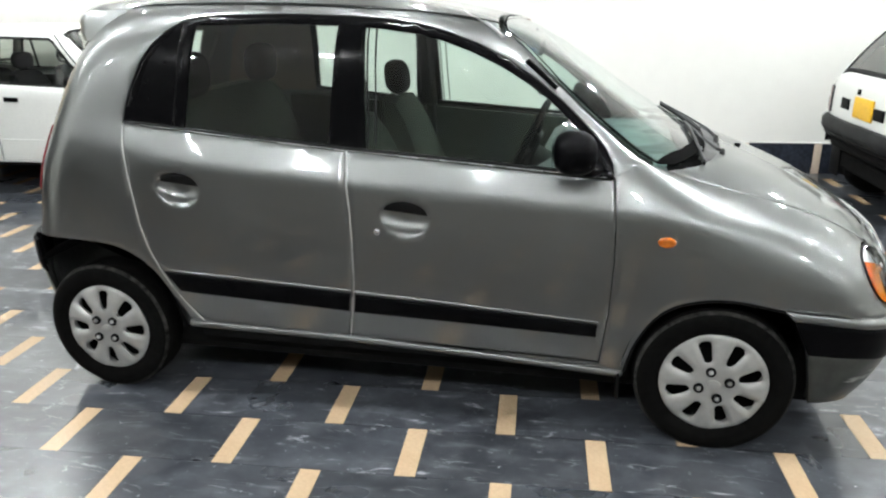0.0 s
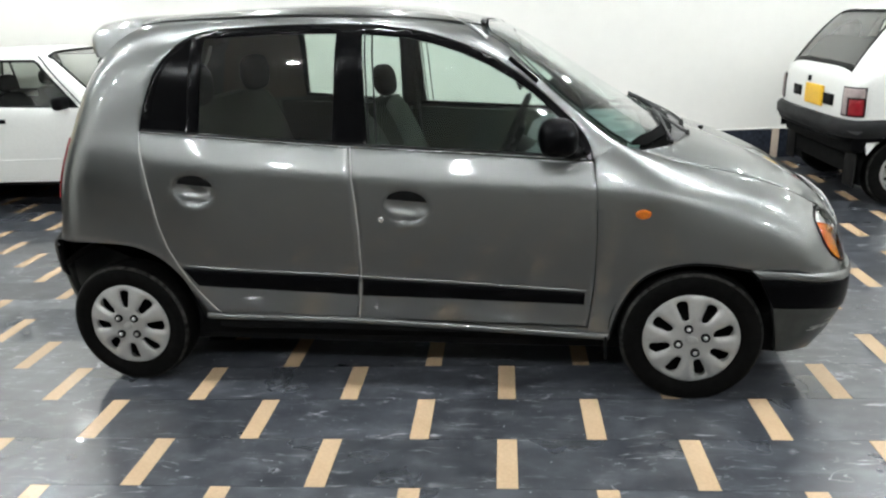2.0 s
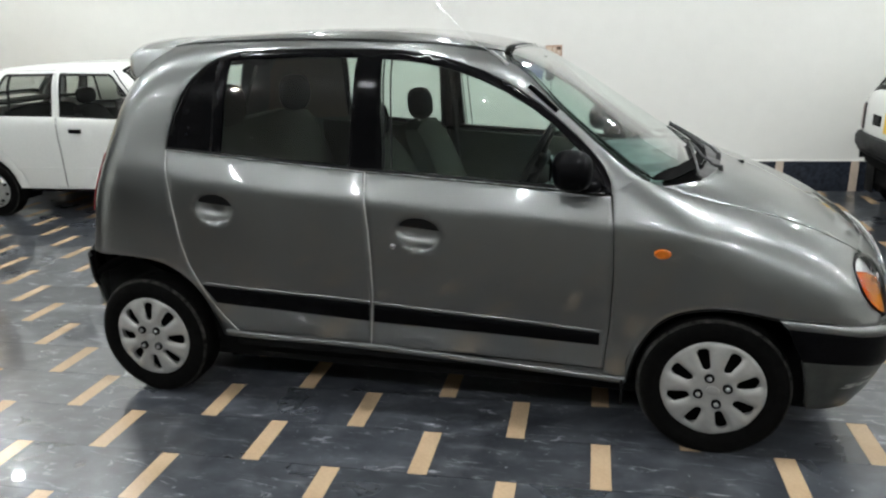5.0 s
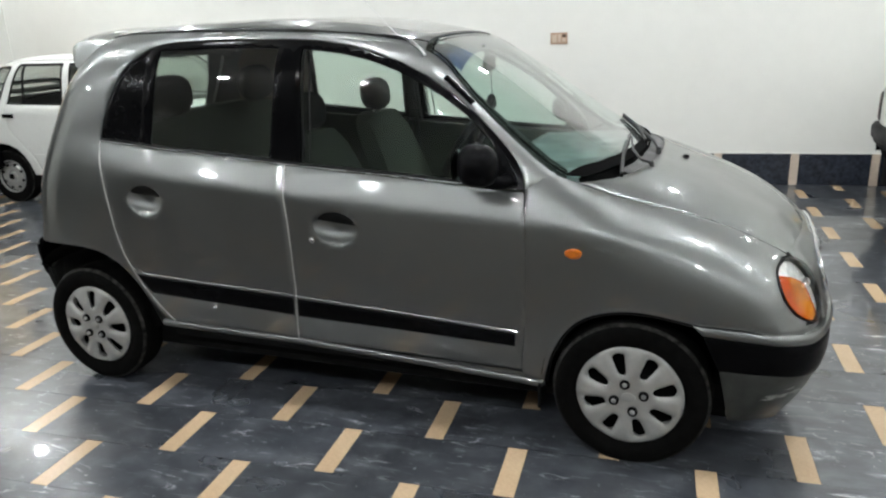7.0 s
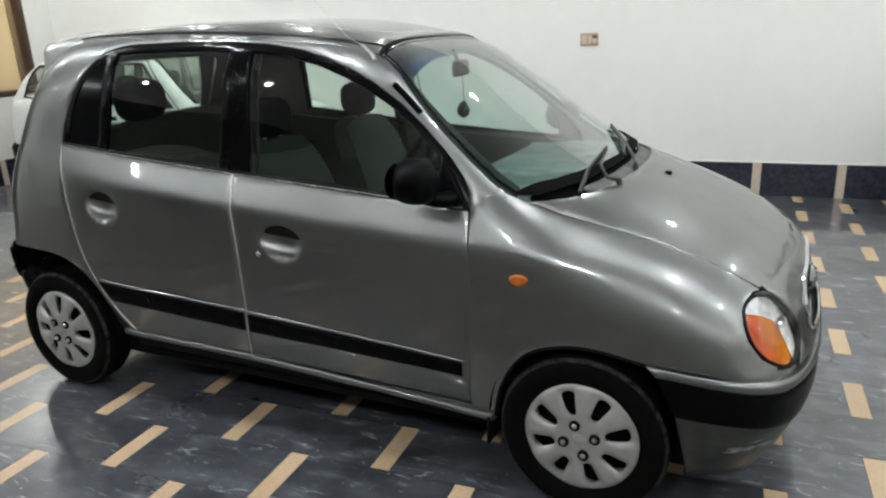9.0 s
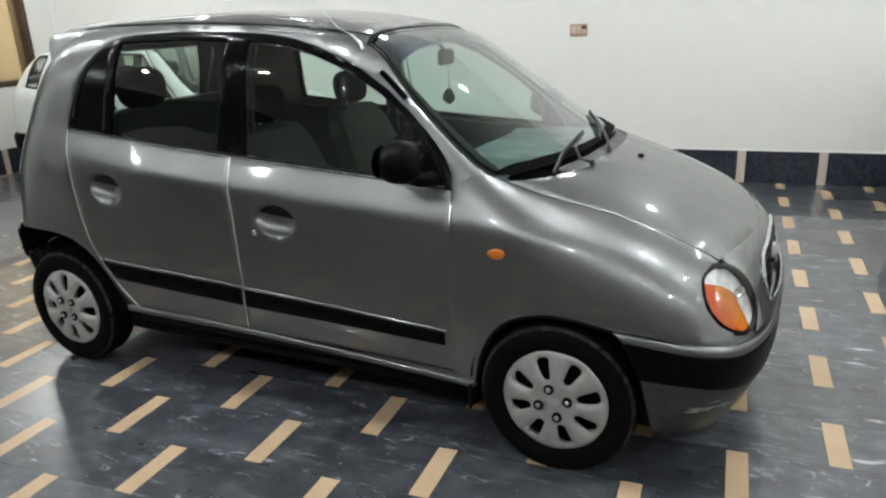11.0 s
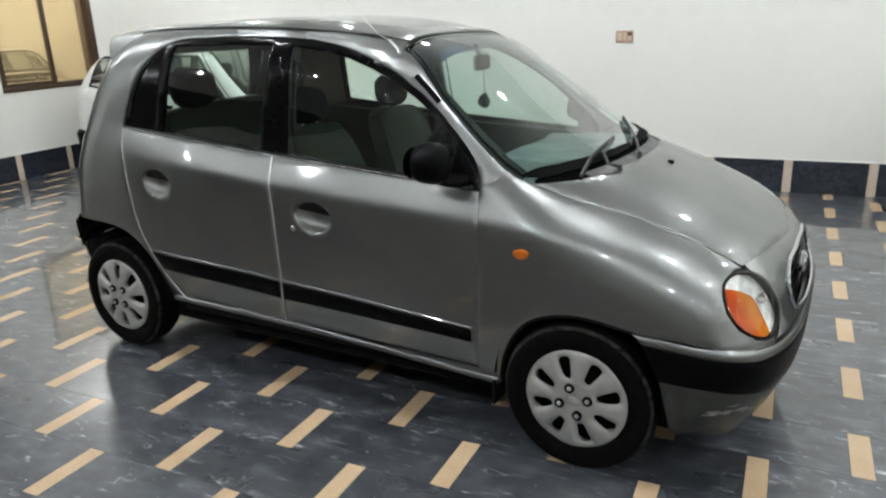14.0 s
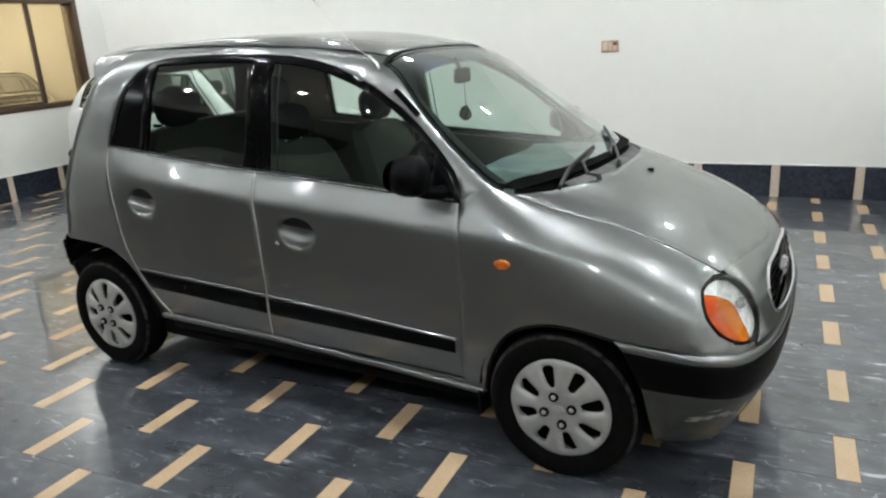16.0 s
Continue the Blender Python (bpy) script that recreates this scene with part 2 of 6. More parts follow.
SKIRT_STONE = material("navy_granite", (0.016, 0.019, 0.028), 0.16, grain=0.4, grain_scale=35, tint=(0.03, 0.035, 0.046), tint_scale=5, rough_var=0.05)
STRIP = material("beige_stone_strip", (0.53, 0.40, 0.265), 0.22, grain=0.07, grain_scale=70, tint=(0.45, 0.315, 0.19), tint_scale=5.0, rough_var=0.06)
SKIRT_STRIP = material("cream_stone_strip", (0.56, 0.47, 0.38), 0.3, grain=0.08, grain_scale=40, tint=(0.50, 0.42, 0.34), tint_scale=5)
GROUT = material("dark_grout", (0.05, 0.05, 0.055), 0.8, grain=0.2)
BRONZE = material("brown_aluminium", (0.075, 0.050, 0.034), 0.35, 0.5, grain=0.12, grain_scale=30)
LAMP_GLOW = glow("lamp_glow", (0.96, 1.0, 1.02), 820.0)
SHOULDER = material("dusty_tyre_shoulder", (0.05, 0.049, 0.046), 0.8, spec=0.1, grain=0.9, grain_scale=40, tint=(0.003, 0.003, 0.003), tint_scale=14)
WIPER_GREY = material("faded_wiper_plastic", (0.065, 0.066, 0.065), 0.5, spec=0.3, grain=0.35, grain_scale=30, tint=(0.02, 0.02, 0.02), tint_scale=10)
# Gloss raised and blurred to give the rear panes a pale reflected haze.
HAZE_GLASS = glass("reflection_haze_rear_glass", (0.84, 0.86, 0.84), 0.10, rough=0.08)
BELT = material("dull_metal_belt_line", (0.42, 0.43, 0.43), 0.25, 0.9, grain=0.2, grain_scale=20, rough_var=0.08)
DARK_GLASS = glass("dark_quarter_glass", (0.12, 0.12, 0.12), 0.05)
SCRAPE = material("dull_yellow_scrape", (0.34, 0.24, 0.04), 0.6, grain=0.4, grain_scale=50)
AMBER_GLASS = glass("amber_lens_glass", (0.84, 0.27, 0.012), 0.04, top=0.25)
COWL_GREY = material("faded_cowl_plastic", (0.11, 0.11, 0.107), 0.6, spec=0.3, grain=0.45, grain_scale=22, tint=(0.04, 0.04, 0.04), tint_scale=9)
FRIT = material("black_glass_border", (0.003, 0.003, 0.003), 0.8, spec=0.03, grain=0.1)
# Body grey made darker: the skirts' dark floor reflection is in the colour.
SHADED_SKIRT_PAINT = material("shaded_grey_bumper_paint", (0.026, 0.028, 0.0252), 0.42, 0.1, coat=0.15, spec=0.3, grain=0.2, grain_scale=25, tint=(0.038, 0.0405, 0.0365), tint_scale=6, rough_var=0.08, coat_rough=0.15)
LAMP_RIM = material("white_lamp_rim", (0.8, 0.8, 0.8), 0.4, grain=0.03)
SWITCH_BACK = material("salmon_switch_plate", (0.36, 0.235, 0.165), 0.45, grain=0.12, grain_scale=60)
SWITCH_PALE = material("pale_switch_rocker", (0.50, 0.40, 0.31), 0.4, grain=0.10, grain_scale=60)
PLASTER = material("scuffed_primer", (0.20, 0.205, 0.19), 0.6, grain=0.5, grain_scale=60)

# ---- mesh helpers ----
def mesh_part(name, verts, faces, mat, parent=None, label="", smooth=True, flat_from=None):
    me = bpy.data.meshes.new(name)
    me.from_pydata([tuple(map(float, v)) for v in verts], [], [tuple(f) for f in faces])
    me.materials.append(mat)
    me.validate()
    me.update()
    if smooth:
        me.polygons.foreach_set("use_smooth", [True] * len(me.polygons))
        me.set_sharp_from_angle(angle=radians(flat_from or 38))
    ob = new(name, me)
    if parent is not None:
        ob.parent = parent
    if label:
        ob["label"] = label
    return ob


def part(name, bm, mat, parent=None, label="", smooth=True):
    """Links a bmesh as one mesh object under a thing or a part."""
    me = bpy.data.meshes.new(name)
    bm.normal_update()
    bm.to_mesh(me)
    bm.free()
    me.materials.append(mat)
    if smooth:
        me.polygons.foreach_set("use_smooth", [True] * len(me.polygons))
        me.set_sharp_from_angle(angle=radians(35))
    ob = new(name, me)
    if parent is not None:
        ob.parent = parent
    if label:
        ob["label"] = label
    return ob


def thing(name, m, label, category, group="", kind=""):
    ob = new(name)
    ob.matrix_world = m
    ob.empty_display_size = 0.1
    return tagged(ob, label, category, group, kind)


def box(x0, x1, y0, y1, z0, z1, bevel=0.0, seg=2, bm=None):
    bm = bm or bmesh.new()
    g = bmesh.ops.create_cube(bm, size=1.0, matrix=Matrix.Translation(((x0 + x1) / 2, (y0 + y1) / 2, (z0 + z1) / 2)) @ Matrix.Diagonal((x1 - x0, y1 - y0, z1 - z0, 1)))
    if bevel:
        edges = list({e for v in g["verts"] for e in v.link_edges})
        bmesh.ops.bevel(bm, geom=edges, offset=bevel, segments=seg, affect="EDGES", profile=0.5)
    return bm


def warp(bm, f):
    for v in bm.verts:
        v.co = Vector(f(*v.co))
    return bm


def lathe(profile, steps=48, turn=None):
    """Rows of (radius, y) turned about the y axis."""
    verts, faces = [], []
    k = len(profile)
    for i in range(steps):
        a = 2 * math.pi * i / steps
        verts += [(r * math.cos(a), y, r * math.sin(a)) for r, y in profile]
    for i in range(steps):
        j = (i + 1) % steps
        for q in range(k - 1):
            faces.append((i * k + q, i * k + q + 1, j * k + q + 1, j * k + q))
    return verts, faces


def tube(points, radius, sides=8, taper=None):
    """A round rod along points, closed at both ends."""
    pts = [Vector(p) for p in points]
    verts, faces = [], []
    up = Vector((0.1, 0.2, 1)).normalized()
    for i, p in enumerate(pts):
        d = (pts[min(i + 1, len(pts) - 1)] - pts[max(i - 1, 0)]).normalized()
        a = d.cross(up if abs(d.dot(up)) < 0.95 else Vector((1, 0, 0))).normalized()
        b = d.cross(a)
        r = radius if taper is None else radius + (taper - radius) * i / (len(pts) - 1)
        verts += [p + r * (math.cos(t) * a + math.sin(t) * b) for t in (2 * math.pi * q / sides for q in range(sides))]
    for i in range(len(pts) - 1):
        for q in range(sides):
            w = (q + 1) % sides
            faces.append((i * sides + q, i * sides + w, (i + 1) * sides + w, (i + 1) * sides + q))
    faces.append(tuple(range(sides))[::-1])
    faces.append(tuple(range((len(pts) - 1) * sides, len(pts) * sides)))
    return verts, faces


def resample(poly, step, closed=True):
    out = []
    n = len(poly)
    for i in range(n if closed else n - 1):
        a, b = np.array(poly[i], float), np.array(poly[(i + 1) % n], float)
        k = max(1, int(math.ceil(np.linalg.norm(b - a) / step)))
        out += [a + (b - a) * j / k for j in range(k)]
    if not closed:
        out.append(np.array(poly[-1], float))
    return np.array(out)


def rounded(poly, times=2):
    """A closed outline with its corners cut smooth."""
    p = np.array(poly, float)
    for _ in range(times):
        q = np.roll(p, -1, 0)
        p = np.stack([0.75 * p + 0.25 * q, 0.25 * p + 0.75 * q], 1).reshape(-1, 2)
    return p


def area(p):
    q = np.roll(p, -1, 0)
    return 0.5 * np.sum(p[:, 0] * q[:, 1] - q[:, 0] * p[:, 1])


def shrink(p, d, scale=(1.0, 1.0)):
    """A closed outline, run anticlockwise, moved inwards by d metres (scale: metres per unit of each coordinate)."""
    sc = np.array(scale)
    m = p * sc
    e = np.roll(m, -1, 0) - m
    e /= np.maximum(np.linalg.norm(e, axis=1, keepdims=True), 1e-9)
    nrm = np.stack([-e[:, 1], e[:, 0]], 1)
    b = nrm + np.roll(nrm, 1, 0)
    b /= np.maximum(np.sum(b * np.roll(nrm, 1, 0), axis=1, keepdims=True), 0.5)
    return (m + b * d) / sc


def fill(loops, step, scale=(1.0, 1.0), clear=0.35):
    """Triangles over the plane region inside loops[0] and outside the others, with points at about step inside."""
    from mathutils.geometry import delaunay_2d_cdt
    sc = np.array(scale)
    L = [l * sc for l in loops]
    lo, hi = L[0].min(0), L[0].max(0)
    gx, gy = np.arange(lo[0] + step / 2, hi[0], step), np.arange(lo[1] + step / 2, hi[1], step)
    grid = np.array([(x, y) for y in gy for x in gx]) if len(gx) and len(gy) else np.zeros((0, 2))

    def inside(q, poly):
        x, y = q[:, 0:1], q[:, 1:2]
        p1, p2 = poly, np.roll(poly, -1, 0)
        c = (p1[:, 1] > y) != (p2[:, 1] > y)
        xi = p1[:, 0] + (y - p1[:, 1]) / np.where(p2[:, 1] == p1[:, 1], 1e-12, p2[:, 1] - p1[:, 1]) * (p2[:, 0] - p1[:, 0])
        return (np.sum(c & (x < xi), axis=1) % 2) == 1

    edge_pts = np.concatenate(L)
    if len(grid):
        keep = inside(grid, L[0])
        for h in L[1:]:
            keep &= ~inside(grid, h)
        grid = grid[keep]
    if len(grid):
        d = np.min(np.linalg.norm(grid[:, None] - edge_pts[None], axis=2), axis=1)
        grid = grid[d > clear * step]
    pts = np.concatenate([edge_pts, grid])
    edges, k = [], 0
    for l in L:
        n = len(l)
        edges += [(k + i, k + (i + 1) % n) for i in range(n)]
        k += n
    v2, _, f2, *_ = delaunay_2d_cdt([Vector(p) for p in pts], edges, [], 0, 1e-7)
    v2 = np.array([(v[0], v[1]) for v in v2])
    tri = np.array([f for f in f2 if len(f) == 3])
    mid = v2[tri].mean(1)
    ok = inside(mid, L[0])
    for h in L[1:]:
        ok &= ~inside(mid, h)
    tri = tri[ok]
    a, b, c = v2[tri[:, 0]], v2[tri[:, 1]], v2[tri[:, 2]]
    cross = (b[:, 0] - a[:, 0]) * (c[:, 1] - a[:, 1]) - (b[:, 1] - a[:, 1]) * (c[:, 0] - a[:, 0])
    tri = np.where((cross < 0)[:, None], tri[:, ::-1], tri)
    return v2 / sc, tri


def normals_of(fmap, p, out):
    h = 1e-3
    e = np.array([[h, 0], [0, h]])
    du, dv = fmap(p + e[0]) - fmap(p - e[0]), fmap(p + e[1]) - fmap(p - e[1])
    n = np.cross(du, dv) * out
    return n / np.maximum(np.linalg.norm(n, axis=1, keepdims=True), 1e-12)


def sheet(fmap, out, outline, step, holes=(), scale=(1.0, 1.0), gap=0.0015, edge=0.004, thick=0.012, lift=0.0, mirror=False):
    """A pressed panel over an outline in the plane of fmap: rounded edges, turned in at its rim. Returns verts, faces."""
    loops = []
    for i, l in enumerate((outline, *holes)):
        l = resample(np.array(l, float) * np.array(scale), step) / np.array(scale)
        if (area(l) > 0) != (i == 0):
            l = l[::-1]
        loops.append(l)
    inner = [shrink(l, gap + edge, scale) for l in loops]
    v2, tri = fill(inner, step, scale)
    lifted = (lambda p: fmap(p) + lift * normals_of(fmap, p, out)) if lift else fmap
    verts = [lifted(v2)]
    faces = [tuple(t) for t in tri]
    count = len(v2)
    if thick:
        tree = v2 * np.array(scale)
        for l, inn in zip(loops, inner):
            idx = [int(np.argmin(np.sum((tree - q * np.array(scale)) ** 2, axis=1))) for q in inn]
            rim = shrink(l, gap, scale)
            base, nr = lifted(rim), normals_of(fmap, rim, out)
            k = len(rim)
            r1, r2 = count, count + k
            verts += [base - nr * edge * 0.7, base - nr * thick]
            count += 2 * k
            for i in range(k):
                j = (i + 1) % k
                faces.append((idx[j], idx[i], r1 + i, r1 + j))
                faces.append((r1 + j, r1 + i, r2 + i, r2 + j))
    verts = np.concatenate(verts)
    flip = (out < 0) != bool(mirror)
    if mirror:
        verts = verts * np.array([1, -1, 1])
    if flip:
        faces = [tuple(f)[::-1] for f in faces]
    return verts, faces
# ---- body shapes: half width of a car body at station s and height z ----
def smooth_table(rows):
    """A smooth curve through rows of (x, y), flat beyond its ends."""
    xs = np.array([r[0] for r in rows], float)
    ys = np.array([r[1] for r in rows], float)
    h, d = np.diff(xs), np.diff(ys) / np.diff(xs)
    m = np.zeros(len(xs))
    for i in range(1, len(xs) - 1):
        if d[i - 1] * d[i] > 0:
            w1, w2 = 2 * h[i] + h[i - 1], h[i] + 2 * h[i - 1]
            m[i] = (w1 + w2) / (w1 / d[i - 1] + w2 / d[i])
    m[0], m[-1] = d[0], d[-1]

    def curve(x):
        x = np.clip(np.asarray(x, float), xs[0], xs[-1])
        i = np.clip(np.searchsorted(xs, x) - 1, 0, len(xs) - 2)
        t = (x - xs[i]) / h[i]
        return ((1 + 2 * t) * (1 - t) ** 2 * ys[i] + t * (1 - t) ** 2 * h[i] * m[i]
                + t * t * (3 - 2 * t) * ys[i + 1] + t * t * (t - 1) * h[i] * m[i + 1])
    return curve


class Shape:
    """A closed car body: |c| <= width(s, z), with c across, s ahead of the rear axle and z up."""

    def __init__(self, half, belt, plan, lean, top, round_from, power, tail, nose, tail_len=0.3, nose_len=((0, 0.4), (1, 0.4)), tail_pow=3.0, nose_pow=((0, 2.6), (1, 2.6)), wing_fall=((0, 0.0), (1, 0.0)), lean_back=None, fade=((0, 0.0), (1, 0.0))):
        self.half, self.belt, self.wing_fall = half, smooth_table(belt), smooth_table(wing_fall)
        self.plan, self.lean, self.top = smooth_table(plan), smooth_table(lean), smooth_table(top)
        self.round_from, self.power = smooth_table(round_from), smooth_table(power)
        self.tail, self.nose = smooth_table(tail), smooth_table(nose)
        self.lean_back, self.fade = smooth_table(lean_back or lean), smooth_table(fade)
        self.ends = (tail_len, smooth_table(nose_len), tail_pow, smooth_table(nose_pow))

    def width(self, s, z):
        s, z = np.broadcast_arrays(np.asarray(s, float), np.asarray(z, float))
        tl, tp, nl, npow = self.ends[0], self.ends[2], self.ends[1](z), self.ends[3](z)
        k = self.fade(s)
        w = self.half - self.plan(s) - (1 - k) * self.lean(z - self.belt(s)) - k * self.lean_back(z - self.belt(s))
        w = w - self.wing_fall(s) * np.maximum(z - self.belt(s) + 0.01, 0)
        zl, n = self.round_from(s), self.power(s)
        u = np.clip((z - zl) / np.maximum(self.top(s) - zl, 1e-3), 0, 1)
        w = w * np.maximum(1 - u ** n, 0) ** (1 / n)
        a = np.clip((self.tail(z) + tl - s) / tl, 0, 1)
        b = np.clip((s - self.nose(z) + nl) / nl, 0, 1)
        w = w * np.maximum(1 - a ** tp, 0) ** (1 / tp) * np.maximum(1 - b ** npow, 0) ** (1 / npow)
        return w

    def height(self, s, c):
        """Height of the upper side at (s, c)."""
        s, c = np.broadcast_arrays(np.asarray(s, float), np.abs(np.asarray(c, float)))
        lo, hi = self.round_from(s) - 0.1, self.top(s) + 0.0
        for _ in range(40):
            mid = (lo + hi) / 2
            inside = self.width(s, mid) >= c
            lo, hi = np.where(inside, mid, lo), np.where(inside, hi, mid)
        return (lo + hi) / 2

    def end_at(self, centre, phi, z, ahead=1):
        """Place of the outline at angle phi about (centre, 0), measured from straight ahead (or astern)."""
        phi, z = np.broadcast_arrays(np.asarray(phi, float), np.asarray(z, float))
        lo, hi = np.zeros(phi.shape), np.full(phi.shape, 1.6)
        for _ in range(42):
            mid = (lo + hi) / 2
            inside = self.width(centre + ahead * mid * np.cos(phi), z) > np.abs(mid * np.sin(phi)) + 1e-5
            lo, hi = np.where(inside, mid, lo), np.where(inside, hi, mid)
        r = (lo + hi) / 2
        return centre + ahead * r * np.cos(phi), r * np.sin(phi)


GREY = Shape(
    half=0.742,
    belt=[(-0.5, 1.19), (0.19, 1.13), (1.07, 1.046), (2.02, 0.978), (3.1, 0.90)],
    plan=[(-0.4, 0.0), (0.0, -0.018), (0.4, -0.02), (1.0, 0.0), (1.6, 0.008), (2.0, 0.006), (2.35, -0.001), (2.7, -0.014), (3.1, -0.014)],
    lean=[(-0.9, 0.080), (-0.75, 0.041), (-0.62, 0.012), (-0.5, -0.003), (-0.3, -0.013), (-0.118, -0.0095), (-0.110, -0.0065), (-0.055, 0.018), (0.0, 0.042), (0.03, 0.052), (0.25, 0.098), (0.5, 0.145), (0.62, 0.17)],
    top=[(-0.3, 1.55), (0.0, 1.566), (0.45, 1.583), (0.78, 1.588), (1.0, 1.582), (1.22, 1.562), (1.45, 1.522), (1.6, 1.482), (1.68, 1.45), (1.83, 1.363), (1.98, 1.263), (2.13, 1.162), (2.235, 1.098), (2.36, 1.035), (2.44, 1.008), (2.55, 0.968), (2.69, 0.910), (2.82, 0.848), (2.93, 0.780), (3.0, 0.725), (3.12, 0.61)],
    round_from=[(0.0, 1.1), (1.5, 1.1), (1.8, 0.98), (2.1, 0.86), (2.4, 0.68), (2.7, 0.56), (3.0, 0.42)],
    power=[(0.0, 5.5), (1.4, 5.5), (1.8, 4.1), (2.1, 3.6), (2.4, 3.05), (2.7, 2.9), (3.0, 3.0)],
    tail=[(0.2, -0.40), (0.45, -0.43), (0.62, -0.43), (0.68, -0.40), (0.9, -0.35), (1.1, -0.275), (1.22, -0.225), (1.36, -0.15), (1.45, -0.08), (1.56, 0.03)],
    nose=[(0.12, 2.93), (0.2, 2.98), (0.3, 3.035), (0.42, 3.07), (0.52, 3.07), (0.56, 3.055), (0.7, 3.04), (0.8, 3.0), (0.95, 2.9)],
    nose_len=[(0.5, 0.33), (0.6, 0.37)], nose_pow=[(0.5, 3.0), (0.6, 2.9)], wing_fall=[(1.9, 0.0), (2.04, 0.06), (2.2, 0.20), (2.5, 0.20)],
    lean_back=[(-0.9, 0.070), (-0.75, 0.032), (-0.62, 0.004), (-0.45, -0.006), (-0.25, -0.002), (-0.1, 0.019), (0.0, 0.043), (0.25, 0.098), (0.5, 0.145), (0.62, 0.17)], fade=[(-0.3, 1.0), (0.0, 0.95), (0.3, 0.5), (0.65, 0.0), (1.0, 0.0)],
)

# ---- the room ----
def slab(name, x0, x1, y0, y1, z0, z1, mat, label, category, bevel=0.0):
    ob = part(name, box(x0, x1, y0, y1, z0, z1, bevel), mat, smooth=False)
    return tagged(ob, label, category, kind="structure")


PX, PY, SW = 0.667, 0.2955, 0.075
ROW0 = 2.12

# walls
slab("wall_north", ROOM_X0 - 0.2, ROOM_X1 + 0.2, ROOM_Y1, ROOM_Y1 + 0.2, -0.1, ROOM_H, WALL, "cream painted plaster wall behind the cars", "wall")
slab("wall_south", ROOM_X0 - 0.2, ROOM_X1 + 0.2, ROOM_Y0 - 0.2, ROOM_Y0, -0.1, ROOM_H, WALL, "cream painted plaster wall of the showroom", "wall")
slab("wall_east", ROOM_X1, ROOM_X1 + 0.2, ROOM_Y0, ROOM_Y1, -0.1, ROOM_H, WALL, "cream painted plaster wall of the showroom", "wall")

DARK_PANEL_Y, DARK_PANEL_H = -0.2, 2.95
slab("wall_west_lintel", ROOM_X0 - 0.2, ROOM_X0, ROOM_Y0, 4.6, DARK_PANEL_H, ROOM_H, WALL, "cream painted plaster wall over the added dark panels", "wall")
slab("wall_west_pier", ROOM_X0 - 0.2, ROOM_X0, DARK_PANEL_Y, 1.9, -0.1, DARK_PANEL_H - 0.002, WALL, "cream painted plaster pier between two added dark panels", "wall")
# Unseen dark panels, added so that the car paint reflects something dark.
for y0, y1 in ((ROOM_Y0, DARK_PANEL_Y - 0.002), (1.902, 4.598)):
    slab("wall_west_dark_panel", ROOM_X0 - 0.2, ROOM_X0 - 0.02, y0, y1, -0.1, DARK_PANEL_H - 0.002, DARK_PANEL, "dark unseen panel added to the wall to darken reflections", "wall")
WIN_Y0, WIN_Y1, WIN_Z0, WIN_Z1 = 5.40, 6.70, 0.95, 2.17
bm = bmesh.new()
for y0, y1, z0, z1 in ((4.602, WIN_Y0, -0.1, ROOM_H), (WIN_Y1, ROOM_Y1, -0.1, ROOM_H), (WIN_Y0, WIN_Y1, -0.1, WIN_Z0), (WIN_Y0, WIN_Y1, WIN_Z1, ROOM_H)):
    box(ROOM_X0 - 0.2, ROOM_X0, y0, y1, z0, z1, bm=bm)
bmesh.ops.remove_doubles(bm, verts=bm.verts, dist=1e-4)
tagged(part("wall_west", bm, WALL, smooth=False), "cream painted plaster wall with a sliding window", "wall", kind="structure")
ceiling = slab("ceiling", ROOM_X0 - 0.2, ROOM_X1 + 0.2, ROOM_Y0 - 0.2, ROOM_Y1 + 0.2, ROOM_H, ROOM_H + 0.15, CEILING, "flat white ceiling with rows of round downlights", "ceiling")

# ceiling lamps
def ceiling_lamp(x, y):
    ob = thing("ceiling_lamp", pose(x, y, ROOM_H), "round white flush downlight in a white rim, lit", "ceiling lamp", "ceiling lamps")
    v, f = lathe([(0.0, -0.012), (0.054, -0.014), (0.060, -0.030), (0.070, -0.027), (0.080, -0.008), (0.080, 0.0)], 28)
    mesh_part("base", [(p[0], p[2], p[1]) for p in v], [q[::-1] for q in f], LAMP_RIM, ob)
    bm = bmesh.new()
    bmesh.ops.create_uvsphere(bm, u_segments=20, v_segments=10, radius=1.0, matrix=Matrix.Translation((0, 0, -0.022)) @ Matrix.Diagonal((0.048, 0.048, 0.030, 1)))
    part("bulb", bm, LAMP_GLOW, ob)
    return ob


first_lamp = ceiling_lamp(LAMP_XS[0], LAMP_YS[0])
for lx in LAMP_XS:
    for ly in LAMP_YS:
        if (lx, ly) == (LAMP_XS[0], LAMP_YS[-1]):
            continue
        if (lx, ly) != (LAMP_XS[0], LAMP_YS[0]):
            copy_thing(first_lamp, pose(lx, ly, ROOM_H))
copy_thing(first_lamp, pose(-6.05, 5.92, ROOM_H))
copy_thing(first_lamp, pose(-5.15, 6.92, ROOM_H) @ Matrix.Scale(0.42, 4))

